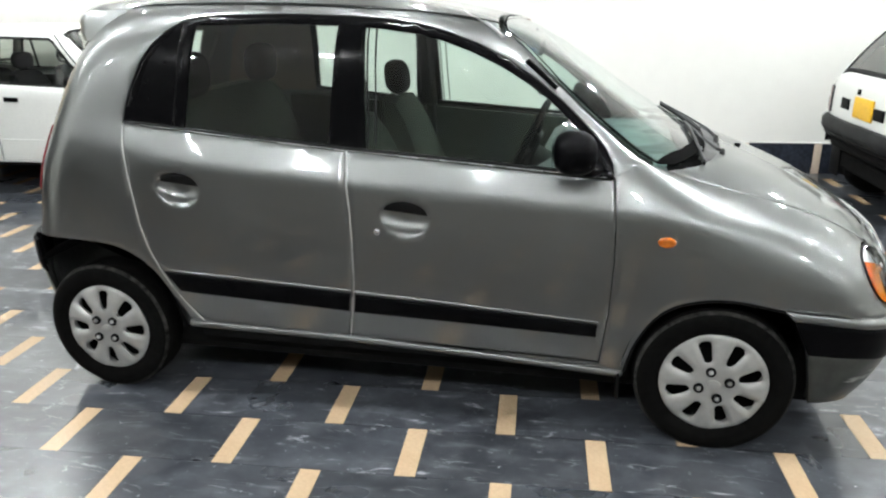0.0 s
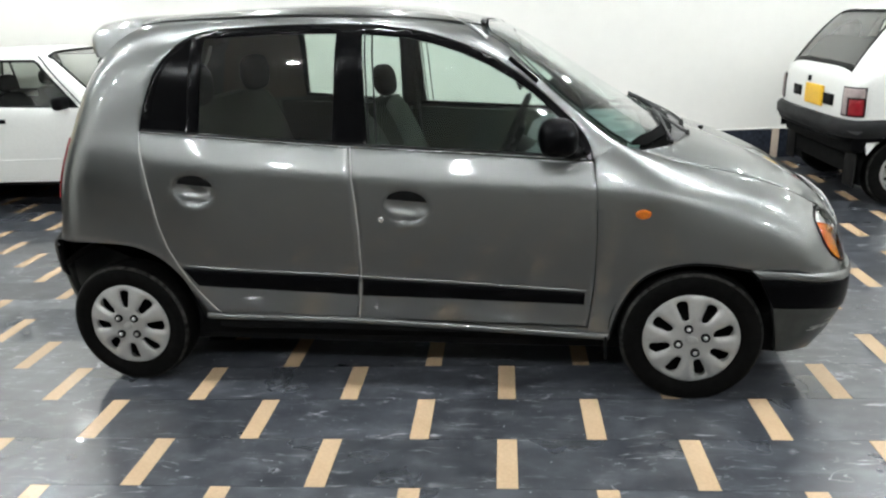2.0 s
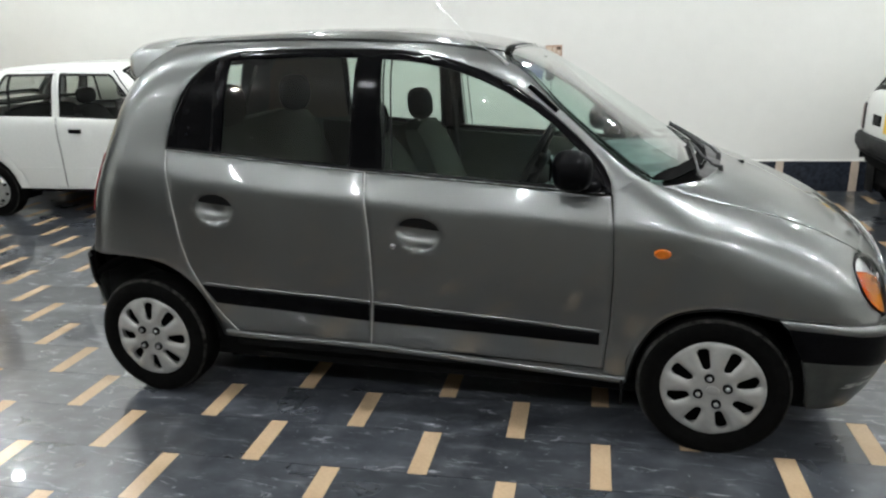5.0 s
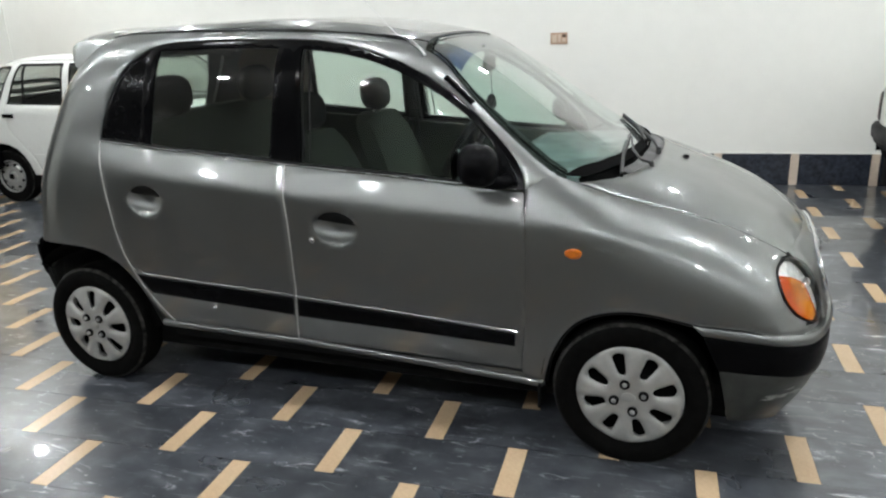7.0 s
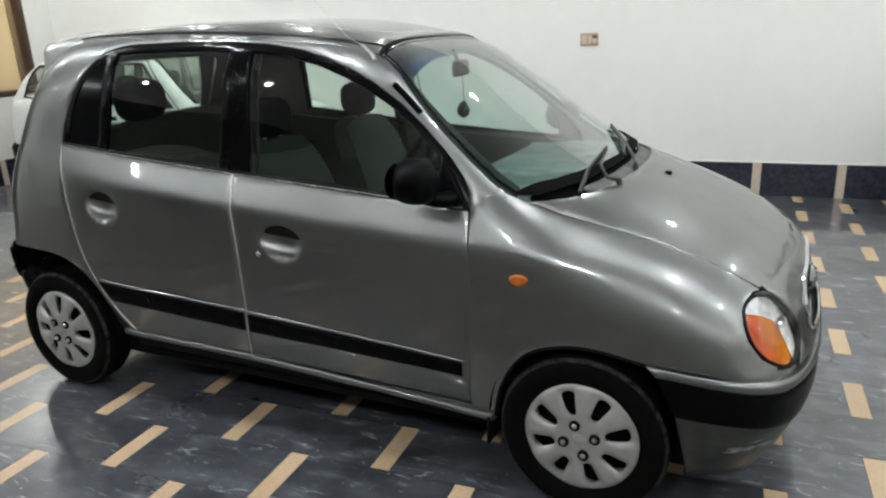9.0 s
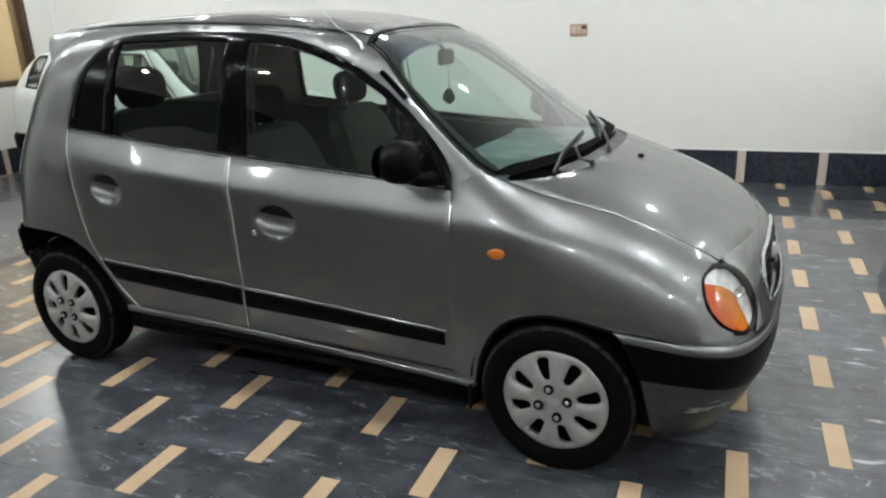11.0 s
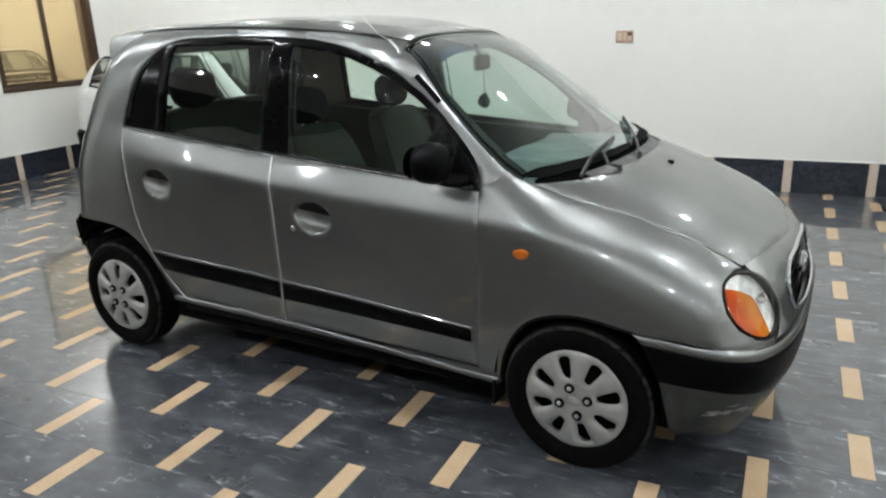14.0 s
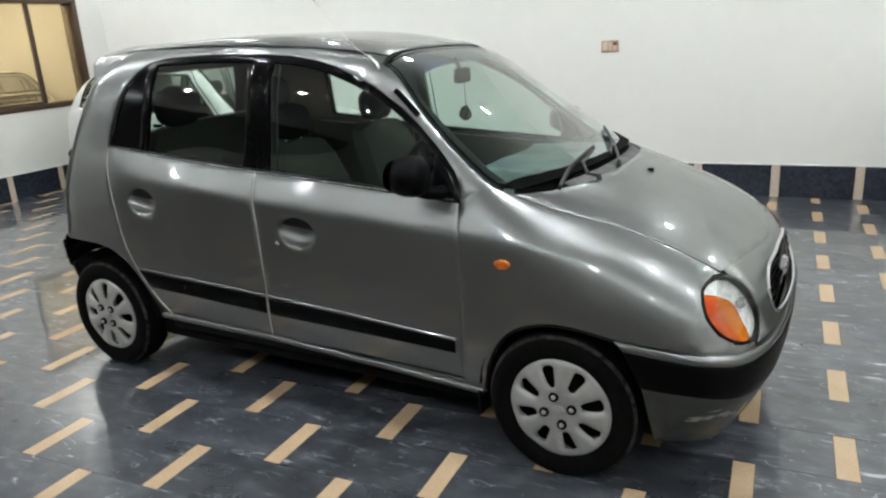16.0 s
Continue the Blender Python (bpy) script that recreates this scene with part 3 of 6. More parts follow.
# the sliding window in the west wall
MIRROR_PANE = material("gold_reflective_pane", (0.86, 0.66, 0.38), 0.035, 0.80, grain=0.02, grain_scale=3)
win = thing("window_1", pose(ROOM_X0, (WIN_Y0 + WIN_Y1) / 2, WIN_Z0), "brown aluminium sliding window with gold reflective panes", "window", kind="structure")
ww, wh = WIN_Y1 - WIN_Y0, WIN_Z1 - WIN_Z0
fr = 0.055
for nm, y0, y1, z0, z1, x0, x1 in (("frame_bottom", -ww / 2, ww / 2, 0, 0.06, -0.12, 0.012), ("frame_top", -ww / 2, ww / 2, wh - fr, wh, -0.12, 0.012),
                                   ("frame_side", -ww / 2, -ww / 2 + fr, 0.06, wh - fr, -0.12, 0.012), ("frame_side", ww / 2 - 0.06, ww / 2, 0.06, wh - fr, -0.12, 0.012),
                                   ("sash_stile", 0.005, 0.050, 0.06, wh - fr, -0.075, -0.03), ("sash_rail", -ww / 2 + fr, 0.005, 0.06, 0.085, -0.07, -0.035)):
    part(nm, box(x0, x1, y0, y1, z0, z1, 0.004), BRONZE, win)
part("pane", box(-0.060, -0.054, -ww / 2 + fr - 0.004, 0.006, 0.062, wh - fr + 0.004), MIRROR_PANE, win, smooth=False)
part("pane", box(-0.095, -0.089, 0.030, ww / 2 - 0.056, 0.062, wh - fr + 0.004), MIRROR_PANE, win, smooth=False)

# the switch on the north wall
sw = thing("switch_plate", pose(-0.105, ROOM_Y1, 1.335), "salmon two-gang switch plate with socket on the wall", "wall switch")
part("backplate", box(-0.078, 0.078, -0.010, 0.0, -0.052, 0.052, 0.003), SWITCH_BACK, sw)
for x0, x1, z0, z1 in ((-0.066, -0.020, -0.036, 0.036), (-0.010, 0.018, -0.036, 0.036), (0.030, 0.066, -0.036, 0.004)):
    part("rocker", box(x0, x1, -0.0155, -0.009, z0, z1, 0.002), SWITCH_PALE, sw)
part("socket_face", box(0.030, 0.066, -0.014, -0.009, 0.010, 0.036, 0.002), BRONZE, sw)

# skirting of granite panels and cream strips, with a white bead on top
SKIRT_H, SKIRT_P, SKIRT_S = 0.278, 0.642, 0.068


def skirting(name, along, depth_sign, fixed, lo, hi, start, label):
    """along: 0 runs in x at y=fixed, 1 runs in y at x=fixed."""
    root = thing(name, pose(0, 0, 0), label, "skirting", kind="structure")

    def piece(nm, a0, a1, z0, z1, d, mat, bev):
        f0, f1 = sorted((fixed, fixed + depth_sign * d))
        bm = box(a0, a1, f0, f1, z0, z1, bev, 1) if along == 0 else box(f0, f1, a0, a1, z0, z1, bev, 1)
        part(nm, bm, mat, root, smooth=False)
    k0, k1 = int(math.floor((lo - start) / SKIRT_P)) - 1, int(math.ceil((hi - start) / SKIRT_P)) + 1
    for k in range(k0, k1 + 1):
        m = start + k * SKIRT_P
        a0, a1 = max(m - SKIRT_S / 2, lo), min(m + SKIRT_S / 2, hi)
        if a1 - a0 > 0.01:
            piece("strip", a0 + 0.001, a1 - 0.001, 0.0, SKIRT_H, 0.016, SKIRT_STRIP, 0.001)
        b0, b1 = max(m + SKIRT_S / 2, lo), min(m + SKIRT_P - SKIRT_S / 2, hi)
        if b1 - b0 > 0.01:
            piece("stone_panel", b0 + 0.001, b1 - 0.001, 0.0, SKIRT_H, 0.016, SKIRT_STONE, 0.001)
    piece("bead", lo, hi, SKIRT_H, SKIRT_H + 0.012, 0.014, WALL, 0.004)


skirting("baseboard_north", 0, -1, ROOM_Y1, ROOM_X0 + 0.02, ROOM_X1, 1.342, "dark navy granite skirting with cream strips")
skirting("baseboard_west", 1, 1, ROOM_X0, 4.61, ROOM_Y1 - 0.02, 5.40, "dark navy granite skirting with cream strips")
skirting("baseboard_east", 1, -1, ROOM_X1, ROOM_Y0 + 0.02, ROOM_Y1 - 0.02, 5.40, "dark navy granite skirting with cream strips")

# ---- the grey hatchback ----
CAR_POSE = pose(-1.6752, 2.6128, 0, 0, 0, -4.338) @ pose(0, 0.742, 0)
AXLE = 2.413
grey = thing("hatchback", CAR_POSE, "dusty grey five-door hatchback with silver wheel covers", "car", "parked cars")


class Panels:
    """Maps from the planes in which outlines are drawn onto a body shape."""

    def __init__(self, shape, front=2.45, back=0.35):
        self.shape, self.front_s, self.back_s = shape, front, back

    def side(self, p):
        return np.stack([p[:, 0], -self.shape.width(p[:, 0], p[:, 1]), p[:, 1]], 1)

    def top(self, p):
        return np.stack([p[:, 0], -p[:, 1], self.shape.height(p[:, 0], p[:, 1])], 1)

    def front(self, p):
        s, c = self.shape.end_at(self.front_s, np.radians(p[:, 0]), p[:, 1], 1)
        return np.stack([s, -c, p[:, 1]], 1)

    def back(self, p):
        s, c = self.shape.end_at(self.back_s, np.radians(p[:, 0]), p[:, 1], -1)
        return np.stack([s, -c, p[:, 1]], 1)


BODY = Panels(GREY)
ARC = (0.0105, 1.0)


def both(name, mat, parent, outline, step=0.035, label="", **kw):
    """A side panel and its mirror image."""
    made = []
    for mirror in (False, True):
        v, f = sheet(BODY.side, 1, outline, step, mirror=mirror, **kw)
        made.append(mesh_part(name, v, f, mat, parent, label))
    return made


SEAM_C = smooth_table([(-0.2, 0.46), (0.1, 0.51), (0.35, 0.535), (0.8, 0.54), (1.2, 0.53), (1.45, 0.505), (1.60, 0.480), (1.66, 0.492), (1.74, 0.535), (1.814, 0.572), (1.9, 0.600), (2.008, 0.624), (2.123, 0.645),
                       (2.22, 0.634), (2.4, 0.602), (2.55, 0.578), (2.7, 0.556), (2.82, 0.540), (2.9, 0.512)])


def seam_z(s):
    return float(GREY.height(s, float(SEAM_C(s))))


DOOR_BACK = [(0.188, 1.126), (0.188, 1.055), (0.202, 0.965), (0.216, 0.86), (0.230, 0.74), (0.252, 0.645), (0.286, 0.56), (0.322, 0.485), (0.368, 0.402), (0.412, 0.338), (0.436, 0.312)]
DOOR_FRONT = [(2.026, 0.970), (2.041, 0.849), (2.045, 0.70), (2.037, 0.494), (2.014, 0.283)]
B_TOP, B_LOW = (1.070, 1.043), (1.048, 0.298)
B_MID = [(1.077, 0.955), (1.088, 0.82), (1.091, 0.70), (1.087, 0.54), (1.068, 0.41)]
DLO_FRONT = [(2.026, 0.976), (2.020, 1.020), (1.993, 1.070), (1.955, 1.115), (1.905, 1.165), (1.84, 1.222), (1.75, 1.293), (1.64, 1.364), (1.54, 1.412), (1.43, 1.451), (1.33, 1.477), (1.20, 1.498), (1.07, 1.508), (0.8, 1.517), (0.55, 1.514),
             (0.48, 1.508), (0.42, 1.492), (0.36, 1.459), (0.303, 1.406), (0.260, 1.345), (0.229, 1.277), (0.202, 1.20)]
ARCH_BACK = [(-0.31, 0.662), (-0.20, 0.663), (-0.08, 0.662), (0.059, 0.655), (0.145, 0.634), (0.236, 0.580), (0.307, 0.486), (0.332, 0.390), (0.342, 0.292)]
ARCH_FRONT = [(2.102, 0.256), (2.114, 0.316), (2.133, 0.390), (2.184, 0.486), (2.256, 0.549), (2.368, 0.581), (2.464, 0.583), (2.552, 0.572), (2.627, 0.560)]


def softened(line, times=2):
    """An open line with its corners cut smooth, its ends kept."""
    for _ in range(times):
        out = [line[0]]
        for (a, b), (e, g) in zip(line, line[1:]):
            out += [(0.75 * a + 0.25 * e, 0.75 * b + 0.25 * g), (0.25 * a + 0.75 * e, 0.25 * b + 0.75 * g)]
        line = out + [line[-1]]
    return line


ARCH_BACK, ARCH_FRONT = softened(ARCH_BACK), softened(ARCH_FRONT)

# painted shell: sill, quarter panels, pillars, roof rails
TAIL_EDGE = [(0.075, seam_z(0.075)), (0.03, 1.50), (-0.045, 1.42), (-0.12, 1.30), (-0.195, 1.15), (-0.255, 1.0), (-0.315, 0.8)]
shell_line = ARCH_BACK + [(1.07, 0.283), (1.69, 0.253), (2.100, 0.231), (2.104, 0.258), (2.012, 0.281)] + [B_LOW] + DOOR_BACK[::-1] + [DLO_FRONT[-1]] + DLO_FRONT[::-1][1:] \
    + [(2.123, seam_z(2.123))] + [(s, seam_z(s)) for s in np.linspace(2.05, 0.15, 34)] + TAIL_EDGE
both("body_side", PAINT, grey, shell_line, 0.03, gap=0.0, edge=0.001, thick=0.02)

# roof
roof_half = [(s, float(SEAM_C(s))) for s in np.linspace(0.10, 1.575, 30)]
roof_line = roof_half + [(1.60, 0.476), (1.585, 0.42), (1.568, 0.30), (1.556, 0.15), (1.553, 0.0), (1.556, -0.15), (1.568, -0.30), (1.585, -0.42), (1.60, -0.476)] + [(s, -c) for s, c in roof_half[::-1]]
v, f = sheet(BODY.top, -1, roof_line, 0.05, gap=0.0, edge=0.0015, thick=0.02)
mesh_part("roof", v, f, PAINT, grey)
for sg in (-1, 1):
    g = BODY.top(resample([(0.16, 0.500 * sg), (0.5, 0.512 * sg), (1.07, 0.508 * sg), (1.25, 0.492 * sg), (1.38, 0.474 * sg), (1.51, 0.440 * sg), (1.585, 0.405 * sg)], 0.05, closed=False))
    mesh_part("roof_moulding", *tube([tuple(p) for p in g], 0.0042, 6), SEAL, grey, "black roof moulding")
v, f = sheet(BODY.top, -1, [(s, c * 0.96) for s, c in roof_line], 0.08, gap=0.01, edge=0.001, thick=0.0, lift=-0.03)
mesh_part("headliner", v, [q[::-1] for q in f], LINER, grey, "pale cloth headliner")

# doors below the windows
def oval(s, z, a, b, n=28, tilt=0.0):
    """An egg-shaped outline, blunter above."""
    pts = [(a * math.cos(t), b * math.sin(t) * (1.0 - 0.10 * math.sin(t))) for t in (2 * math.pi * i / n for i in range(n))]
    ct, st = math.cos(tilt), math.sin(tilt)
    return [(s + ct * x - st * y, z + st * x + ct * y) for x, y in pts]


CUPS = {"rear": (0.415, 0.893, 0.088, 0.062), "front": (1.297, 0.815, 0.090, 0.063)}
cup_rear, cup_front = (oval(*CUPS[k], tilt=-0.10) for k in ("rear", "front"))
rear_door = both("rear_door", PAINT, grey, DOOR_BACK + [B_LOW] + B_MID[::-1] + [B_TOP], 0.022, holes=[cup_rear], gap=0.0025, edge=0.006)
front_door = both("front_door", PAINT, grey, [B_TOP] + B_MID + [B_LOW] + DOOR_FRONT[::-1], 0.022, holes=[cup_front], gap=0.0025, edge=0.006)
for key, line, doors in (("rear", cup_rear, rear_door), ("front", cup_front, front_door)):
    hs, hz, ha, hb = CUPS[key]

    def cup_map(p, hs=hs, hz=hz, ha=ha, hb=hb):
        q = ((p[:, 0] - hs) / ha) ** 2 + ((p[:, 1] - hz + 0.10 * (p[:, 0] - hs)) / hb) ** 2
        out = BODY.side(p)
        out[:, 1] += 0.040 * np.clip(1.12 - q, 0, 1) ** 0.6
        return out
    for door, mirror in zip(doors, (False, True)):
        mesh_part("handle_cup", *sheet(cup_map, 1, line, 0.010, mirror=mirror, gap=-0.002, edge=0.0, thick=0.0), PAINT, door, flat_from=80)
        # The flap is black: the shade in the cup's upper half as colour.
        flap = [(x, z) for x, z in oval(hs, hz, ha * 0.97, hb * 0.97, tilt=-0.10) if z > hz - 0.10 * (x - hs) + 0.001]
        mesh_part("door_handle", *sheet(BODY.side, 1, flap, 0.012, mirror=mirror, gap=0.001, edge=0.004, thick=0.012, lift=-0.014), SEAL, door, "black door handle flap")
        if key == "front":
            v, f = lathe([(0.0, -0.004), (0.008, -0.004), (0.012, -0.001), (0.012, 0.010)], 16)
            o = BODY.side(np.array([(1.193, 0.757)]))[0]
            mesh_part("key_lock", [(p[0] + o[0], (p[1] + o[1]) * (-1 if mirror else 1), p[2] + o[2]) for p in v], f, STEEL, door, "round steel key lock")

# rounded sills under the doors
for mirror in (False, True):
    line = [(0.37, 0.322), (1.07, 0.306), (1.69, 0.276), (2.095, 0.256)]
    g = BODY.side(resample(line, 0.06, closed=False)) * np.array([1, -1 if mirror else 1, 1])
    v, f = tube([(p[0], p[1] + (0.002 if not mirror else -0.002), p[2] - 0.012) for p in g], 0.016, 10)
    mesh_part("sill_moulding", v, f, PAINT, grey)

# pale guards on the rear edges of the doors
for doors, line in ((rear_door, DOOR_BACK), (front_door, [B_TOP] + B_MID + [B_LOW])):
    for door, mirror in zip(doors, (False, True)):
        pts = resample([(a + 0.004, b) for a, b in line], 0.04, closed=False)
        g = BODY.side(pts) * np.array([1, -1 if mirror else 1, 1])
        v, f = tube([tuple(p) for p in g], 0.0030, 6)
        mesh_part("edge_guard", v, f, GUARD, door, "pale door edge guard")

# rubbing strips on the doors
for doors, line in ((rear_door, [(0.306, 0.548), (0.362, 0.462), (1.066, 0.421), (1.078, 0.503)]), (front_door, [(1.092, 0.501), (1.080, 0.419), (2.000, 0.394), (2.003, 0.449)])):
    for door, mirror in zip(doors, (False, True)):
        v, f = sheet(BODY.side, 1, line, 0.03, mirror=mirror, gap=0.003, edge=0.006, thick=0.018, lift=0.010)
        mesh_part("rubbing_strip", v, f, BLACK_PLASTIC, door, "black plastic rubbing strip")
        g = BODY.side(resample([(line[0][0] + 0.02, line[0][1] + 0.006), (line[3][0], line[3][1] + 0.008)] if line[0][0] < 1 else [(line[0][0], line[0][1] + 0.008), (line[3][0], line[3][1] + 0.006)], 0.06, closed=False))
        v, f = tube([(p[0], (p[1] + 0.002) * (-1 if mirror else 1), p[2]) for p in g], 0.0045, 8)
        mesh_part("pressed_ridge", v, f, PAINT, door)

# black window frames and panes
PANES = {
    "quarter_panel": ([(0.240, 1.134), (0.392, 1.121), (0.425, 1.478), (0.395, 1.455), (0.345, 1.415), (0.300, 1.358), (0.270, 1.290), (0.250, 1.215)], BLACK_TRIM),
    "rear_door_glass": ([(0.445, 1.116), (1.000, 1.068), (1.024, 1.480), (0.80, 1.488), (0.475, 1.484)], REAR_GLASS),
    "front_door_glass": ([(1.142, 1.054), (1.900, 1.000), (1.915, 1.030), (1.900, 1.130), (1.80, 1.226), (1.72, 1.284), (1.62, 1.342), (1.52, 1.388), (1.41, 1.427), (1.30, 1.453), (1.20, 1.467), (1.128, 1.473)], SIDE_GLASS),
}
frame_line = [(0.190, 1.130), B_TOP] + DLO_FRONT
frames = both("window_frame", BLACK_TRIM, grey, frame_line, 0.03, "black window surround", holes=[p for p, _ in PANES.values()], gap=0.001, edge=0.002, thick=0.016, lift=-0.002)
for nm, (line, mat) in PANES.items():
    for frm, mirror in zip(frames, (False, True)):
        v, f = sheet(BODY.side, 1, line, 0.05, mirror=mirror, gap=-0.006, edge=0.0, thick=0.0, lift=-0.0035 if mat is BLACK_TRIM else -0.008)
        mesh_part(nm, v, f, mat, frm, "black quarter panel" if mat is BLACK_TRIM else "tinted window glass")
# dull glass channels at the rear edge of the front windows
for frm, mirror in zip(frames, (False, True)):
    for d in (0.0, 0.030):
        g = BODY.side(resample([(1.150 + d, 1.056), (1.137 + d, 1.474)], 0.08, closed=False)) * np.array([1, -1 if mirror else 1, 1])
        v, f = tube([(p[0], p[1] + (-0.010 if mirror else 0.010), p[2]) for p in g], 0.0035, 6)
        mesh_part("glass_channel", v, f, WORN_PLASTIC, frm, "dull grey window channel")
# bright waist seal
for frm, mirror in zip(frames, (False, True)):
    v, f = sheet(BODY.side, 1, [(0.20, 1.137), (0.20, 1.128), (1.06, 1.046), (2.0, 0.980), (2.0, 0.989), (1.06, 1.055)], 0.03, mirror=mirror, gap=0.0, edge=0.002, thick=0.01, lift=0.003)
    mesh_part("waist_seal", v, f, SEAL, frm)
    g = BODY.side(resample([(0.20, 1.126), (1.06, 1.0435), (2.0, 0.977)], 0.08, closed=False)) * np.array([1, -1 if mirror else 1, 1])
    v, f = tube([tuple(p) for p in g], 0.0024, 6)
    mesh_part("belt_line", v, f, BELT, frm, "thin bright belt line")

# front wings
wing_line = [(2.018, 0.262)] + ARCH_FRONT + [(2.72, 0.560), (2.80, 0.556), (2.90, 0.543), (2.955, 0.536), (2.962, 0.556), (2.918, 0.590), (2.878, 0.646), (2.860, 0.690), (2.856, 0.712), (2.858, 0.735), (2.873, 0.749), (2.892, seam_z(2.892) - 0.002)] \
    + [(s, seam_z(s)) for s in np.linspace(2.86, 2.13, 22)] + [(2.118, 1.036), (2.030, 0.978)] + DOOR_FRONT[1:]
wings = both("front_wing", PAINT, grey, wing_line, 0.022, gap=0.0003, edge=0.0010)

# bonnet
bon = [(2.44, 0.0), (2.438, 0.115), (2.427, 0.233), (2.402, 0.35), (2.366, 0.45), (2.312, 0.54), (2.255, 0.60), (2.205, 0.636)]
bon_half = bon + [(s, float(SEAM_C(s)) - 0.002) for s in np.linspace(2.26, 2.89, 16)] + [(2.915, 0.43), (2.945, 0.31), (2.968, 0.17), (2.985, 0.0)]
bonnet_line = bon_half + [(s, -c) for s, c in bon_half[-2:0:-1]]
v, f = sheet(BODY.top, -1, bonnet_line, 0.03, gap=0.0003, edge=0.0010)
mesh_part("bonnet", v, f, PAINT, grey)

# nose between the lamps, with the grille
bon_front = [(2.985, 0.0), (2.968, 0.17), (2.945, 0.31), (2.915, 0.43), (2.895, 0.497)]
nose_half = [(math.degrees(math.atan2(c, s - 2.45)), float(GREY.height(s, c)) + 0.002) for s, c in bon_front] + [(47.3, 0.738), (43.0, 0.706), (40.4, 0.659), (38.8, 0.595), (40.5, 0.553), (43.5, 0.528), (30, 0.520), (0, 0.517)]
nose_line = nose_half + [(-a, z) for a, z in nose_half[-2:0:-1]]
GR = rounded([(0, 0.712), (14, 0.708), (25, 0.702), (31.5, 0.665), (31.5, 0.60), (28, 0.552), (12, 0.535), (0, 0.533), (-12, 0.535), (-28, 0.552), (-31.5, 0.60), (-31.5, 0.665), (-25, 0.702), (-14, 0.708)], 1)
v, f = sheet(BODY.front, -1, nose_line, 0.03, holes=[GR], scale=ARC, gap=0.0006, edge=0.002)
mesh_part("nose_panel", v, f, PAINT, grey)
gr = np.array(GR)
gp = BODY.front(gr)
gn = normals_of(BODY.front, gr, -1)
rim_pts = [tuple(p) for p in gp + gn * 0.004]
v, f = tube(rim_pts + rim_pts[:2], 0.008, 8)
grille = mesh_part("grille", *sheet(BODY.front, -1, gr * np.array([0.97, 1.0]), 0.03, scale=ARC, gap=0.0, edge=0.001, thick=0.0, lift=-0.035), BLACK_PLASTIC, grey, "black grille in a chrome surround")
mesh_part("surround", v, f, CHROME, grille, "chrome grille surround")
for zz in (0.565, 0.595, 0.625, 0.655, 0.685):
    reach = 27.5 if zz > 0.56 else 22
    pts = BODY.front(np.array([(a, zz) for a in np.linspace(-reach, reach, 16)]))
    v, f = tube([(p[0] - 0.018, p[1], p[2]) for p in pts], 0.006, 6)
    mesh_part("grille_bar", v, f, BLACK_TRIM, grille)
badge = BODY.front(np.array([(0.0, 0.63)]))[0]
v, f = lathe([(0.0, -0.012), (0.032, -0.010), (0.045, 0.0), (0.045, 0.012)], 24)
mesh_part("badge", [(badge[0] - p[1], badge[1] + p[0] * 1.5, badge[2] + p[2] * 0.8) for p in v], f, CHROME, grille, "oval chrome badge")

# head lamps
LAMP = [(58.3, 0.700), (57.2, 0.730), (53.1, 0.744), (47.9, 0.737), (43.5, 0.709), (40.7, 0.659), (39.0, 0.592), (41.4, 0.550), (46.1, 0.539), (50.7, 0.553), (55.1, 0.591), (58.0, 0.646)]
lamp = rounded(LAMP, 2)
SPLIT = [(61.0, 0.752), (59.5, 0.730), (57.0, 0.711), (54.0, 0.697), (51.6, 0.682), (50.2, 0.660), (49.2, 0.625), (46.6, 0.565), (45.0, 0.53)]


def split_lamp(keep_high):
    out = []
    for a, z in resample(lamp * np.array(ARC), 0.006) / np.array(ARC):
        at = np.interp(z, [q[1] for q in SPLIT[::-1]], [q[0] for q in SPLIT[::-1]])
        if (a > at) == keep_high:
            out.append((a, z))
    gaps = [np.hypot((out[i][0] - out[i - 1][0]) * ARC[0], out[i][1] - out[i - 1][1]) for i in range(len(out))]
    k = int(np.argmax(gaps))
    out = out[k:] + out[:k]
    z0, z1 = out[-1][1], out[0][1]
    cut = [(np.interp(z, [q[1] for q in SPLIT[::-1]], [q[0] for q in SPLIT[::-1]]), z) for z in np.linspace(z0, z1, 10)[1:-1]]
    return out + cut


def bowl(p):
    """The hollow of the lamp, with upright flutes."""
    q = ((p[:, 0] - 45.5) / 9.0) ** 2 + ((p[:, 1] - 0.645) / 0.115) ** 2
    deep = 0.005 + 0.028 * np.clip(1 - q, 0, 1) ** 0.7 + 0.0025 * np.abs(((p[:, 0] / 1.6) % 1.0) - 0.5)
    return BODY.front(p) - normals_of(BODY.front, p, -1) * deep[:, None]


def bulge(p):
    """The domed outside of the lamp."""
    q = ((p[:, 0] - 48.5) / 10.5) ** 2 + ((p[:, 1] - 0.642) / 0.108) ** 2
    return BODY.front(p) + normals_of(BODY.front, p, -1) * (0.001 + 0.016 * np.clip(1 - q, 0, 1) ** 0.6)[:, None]


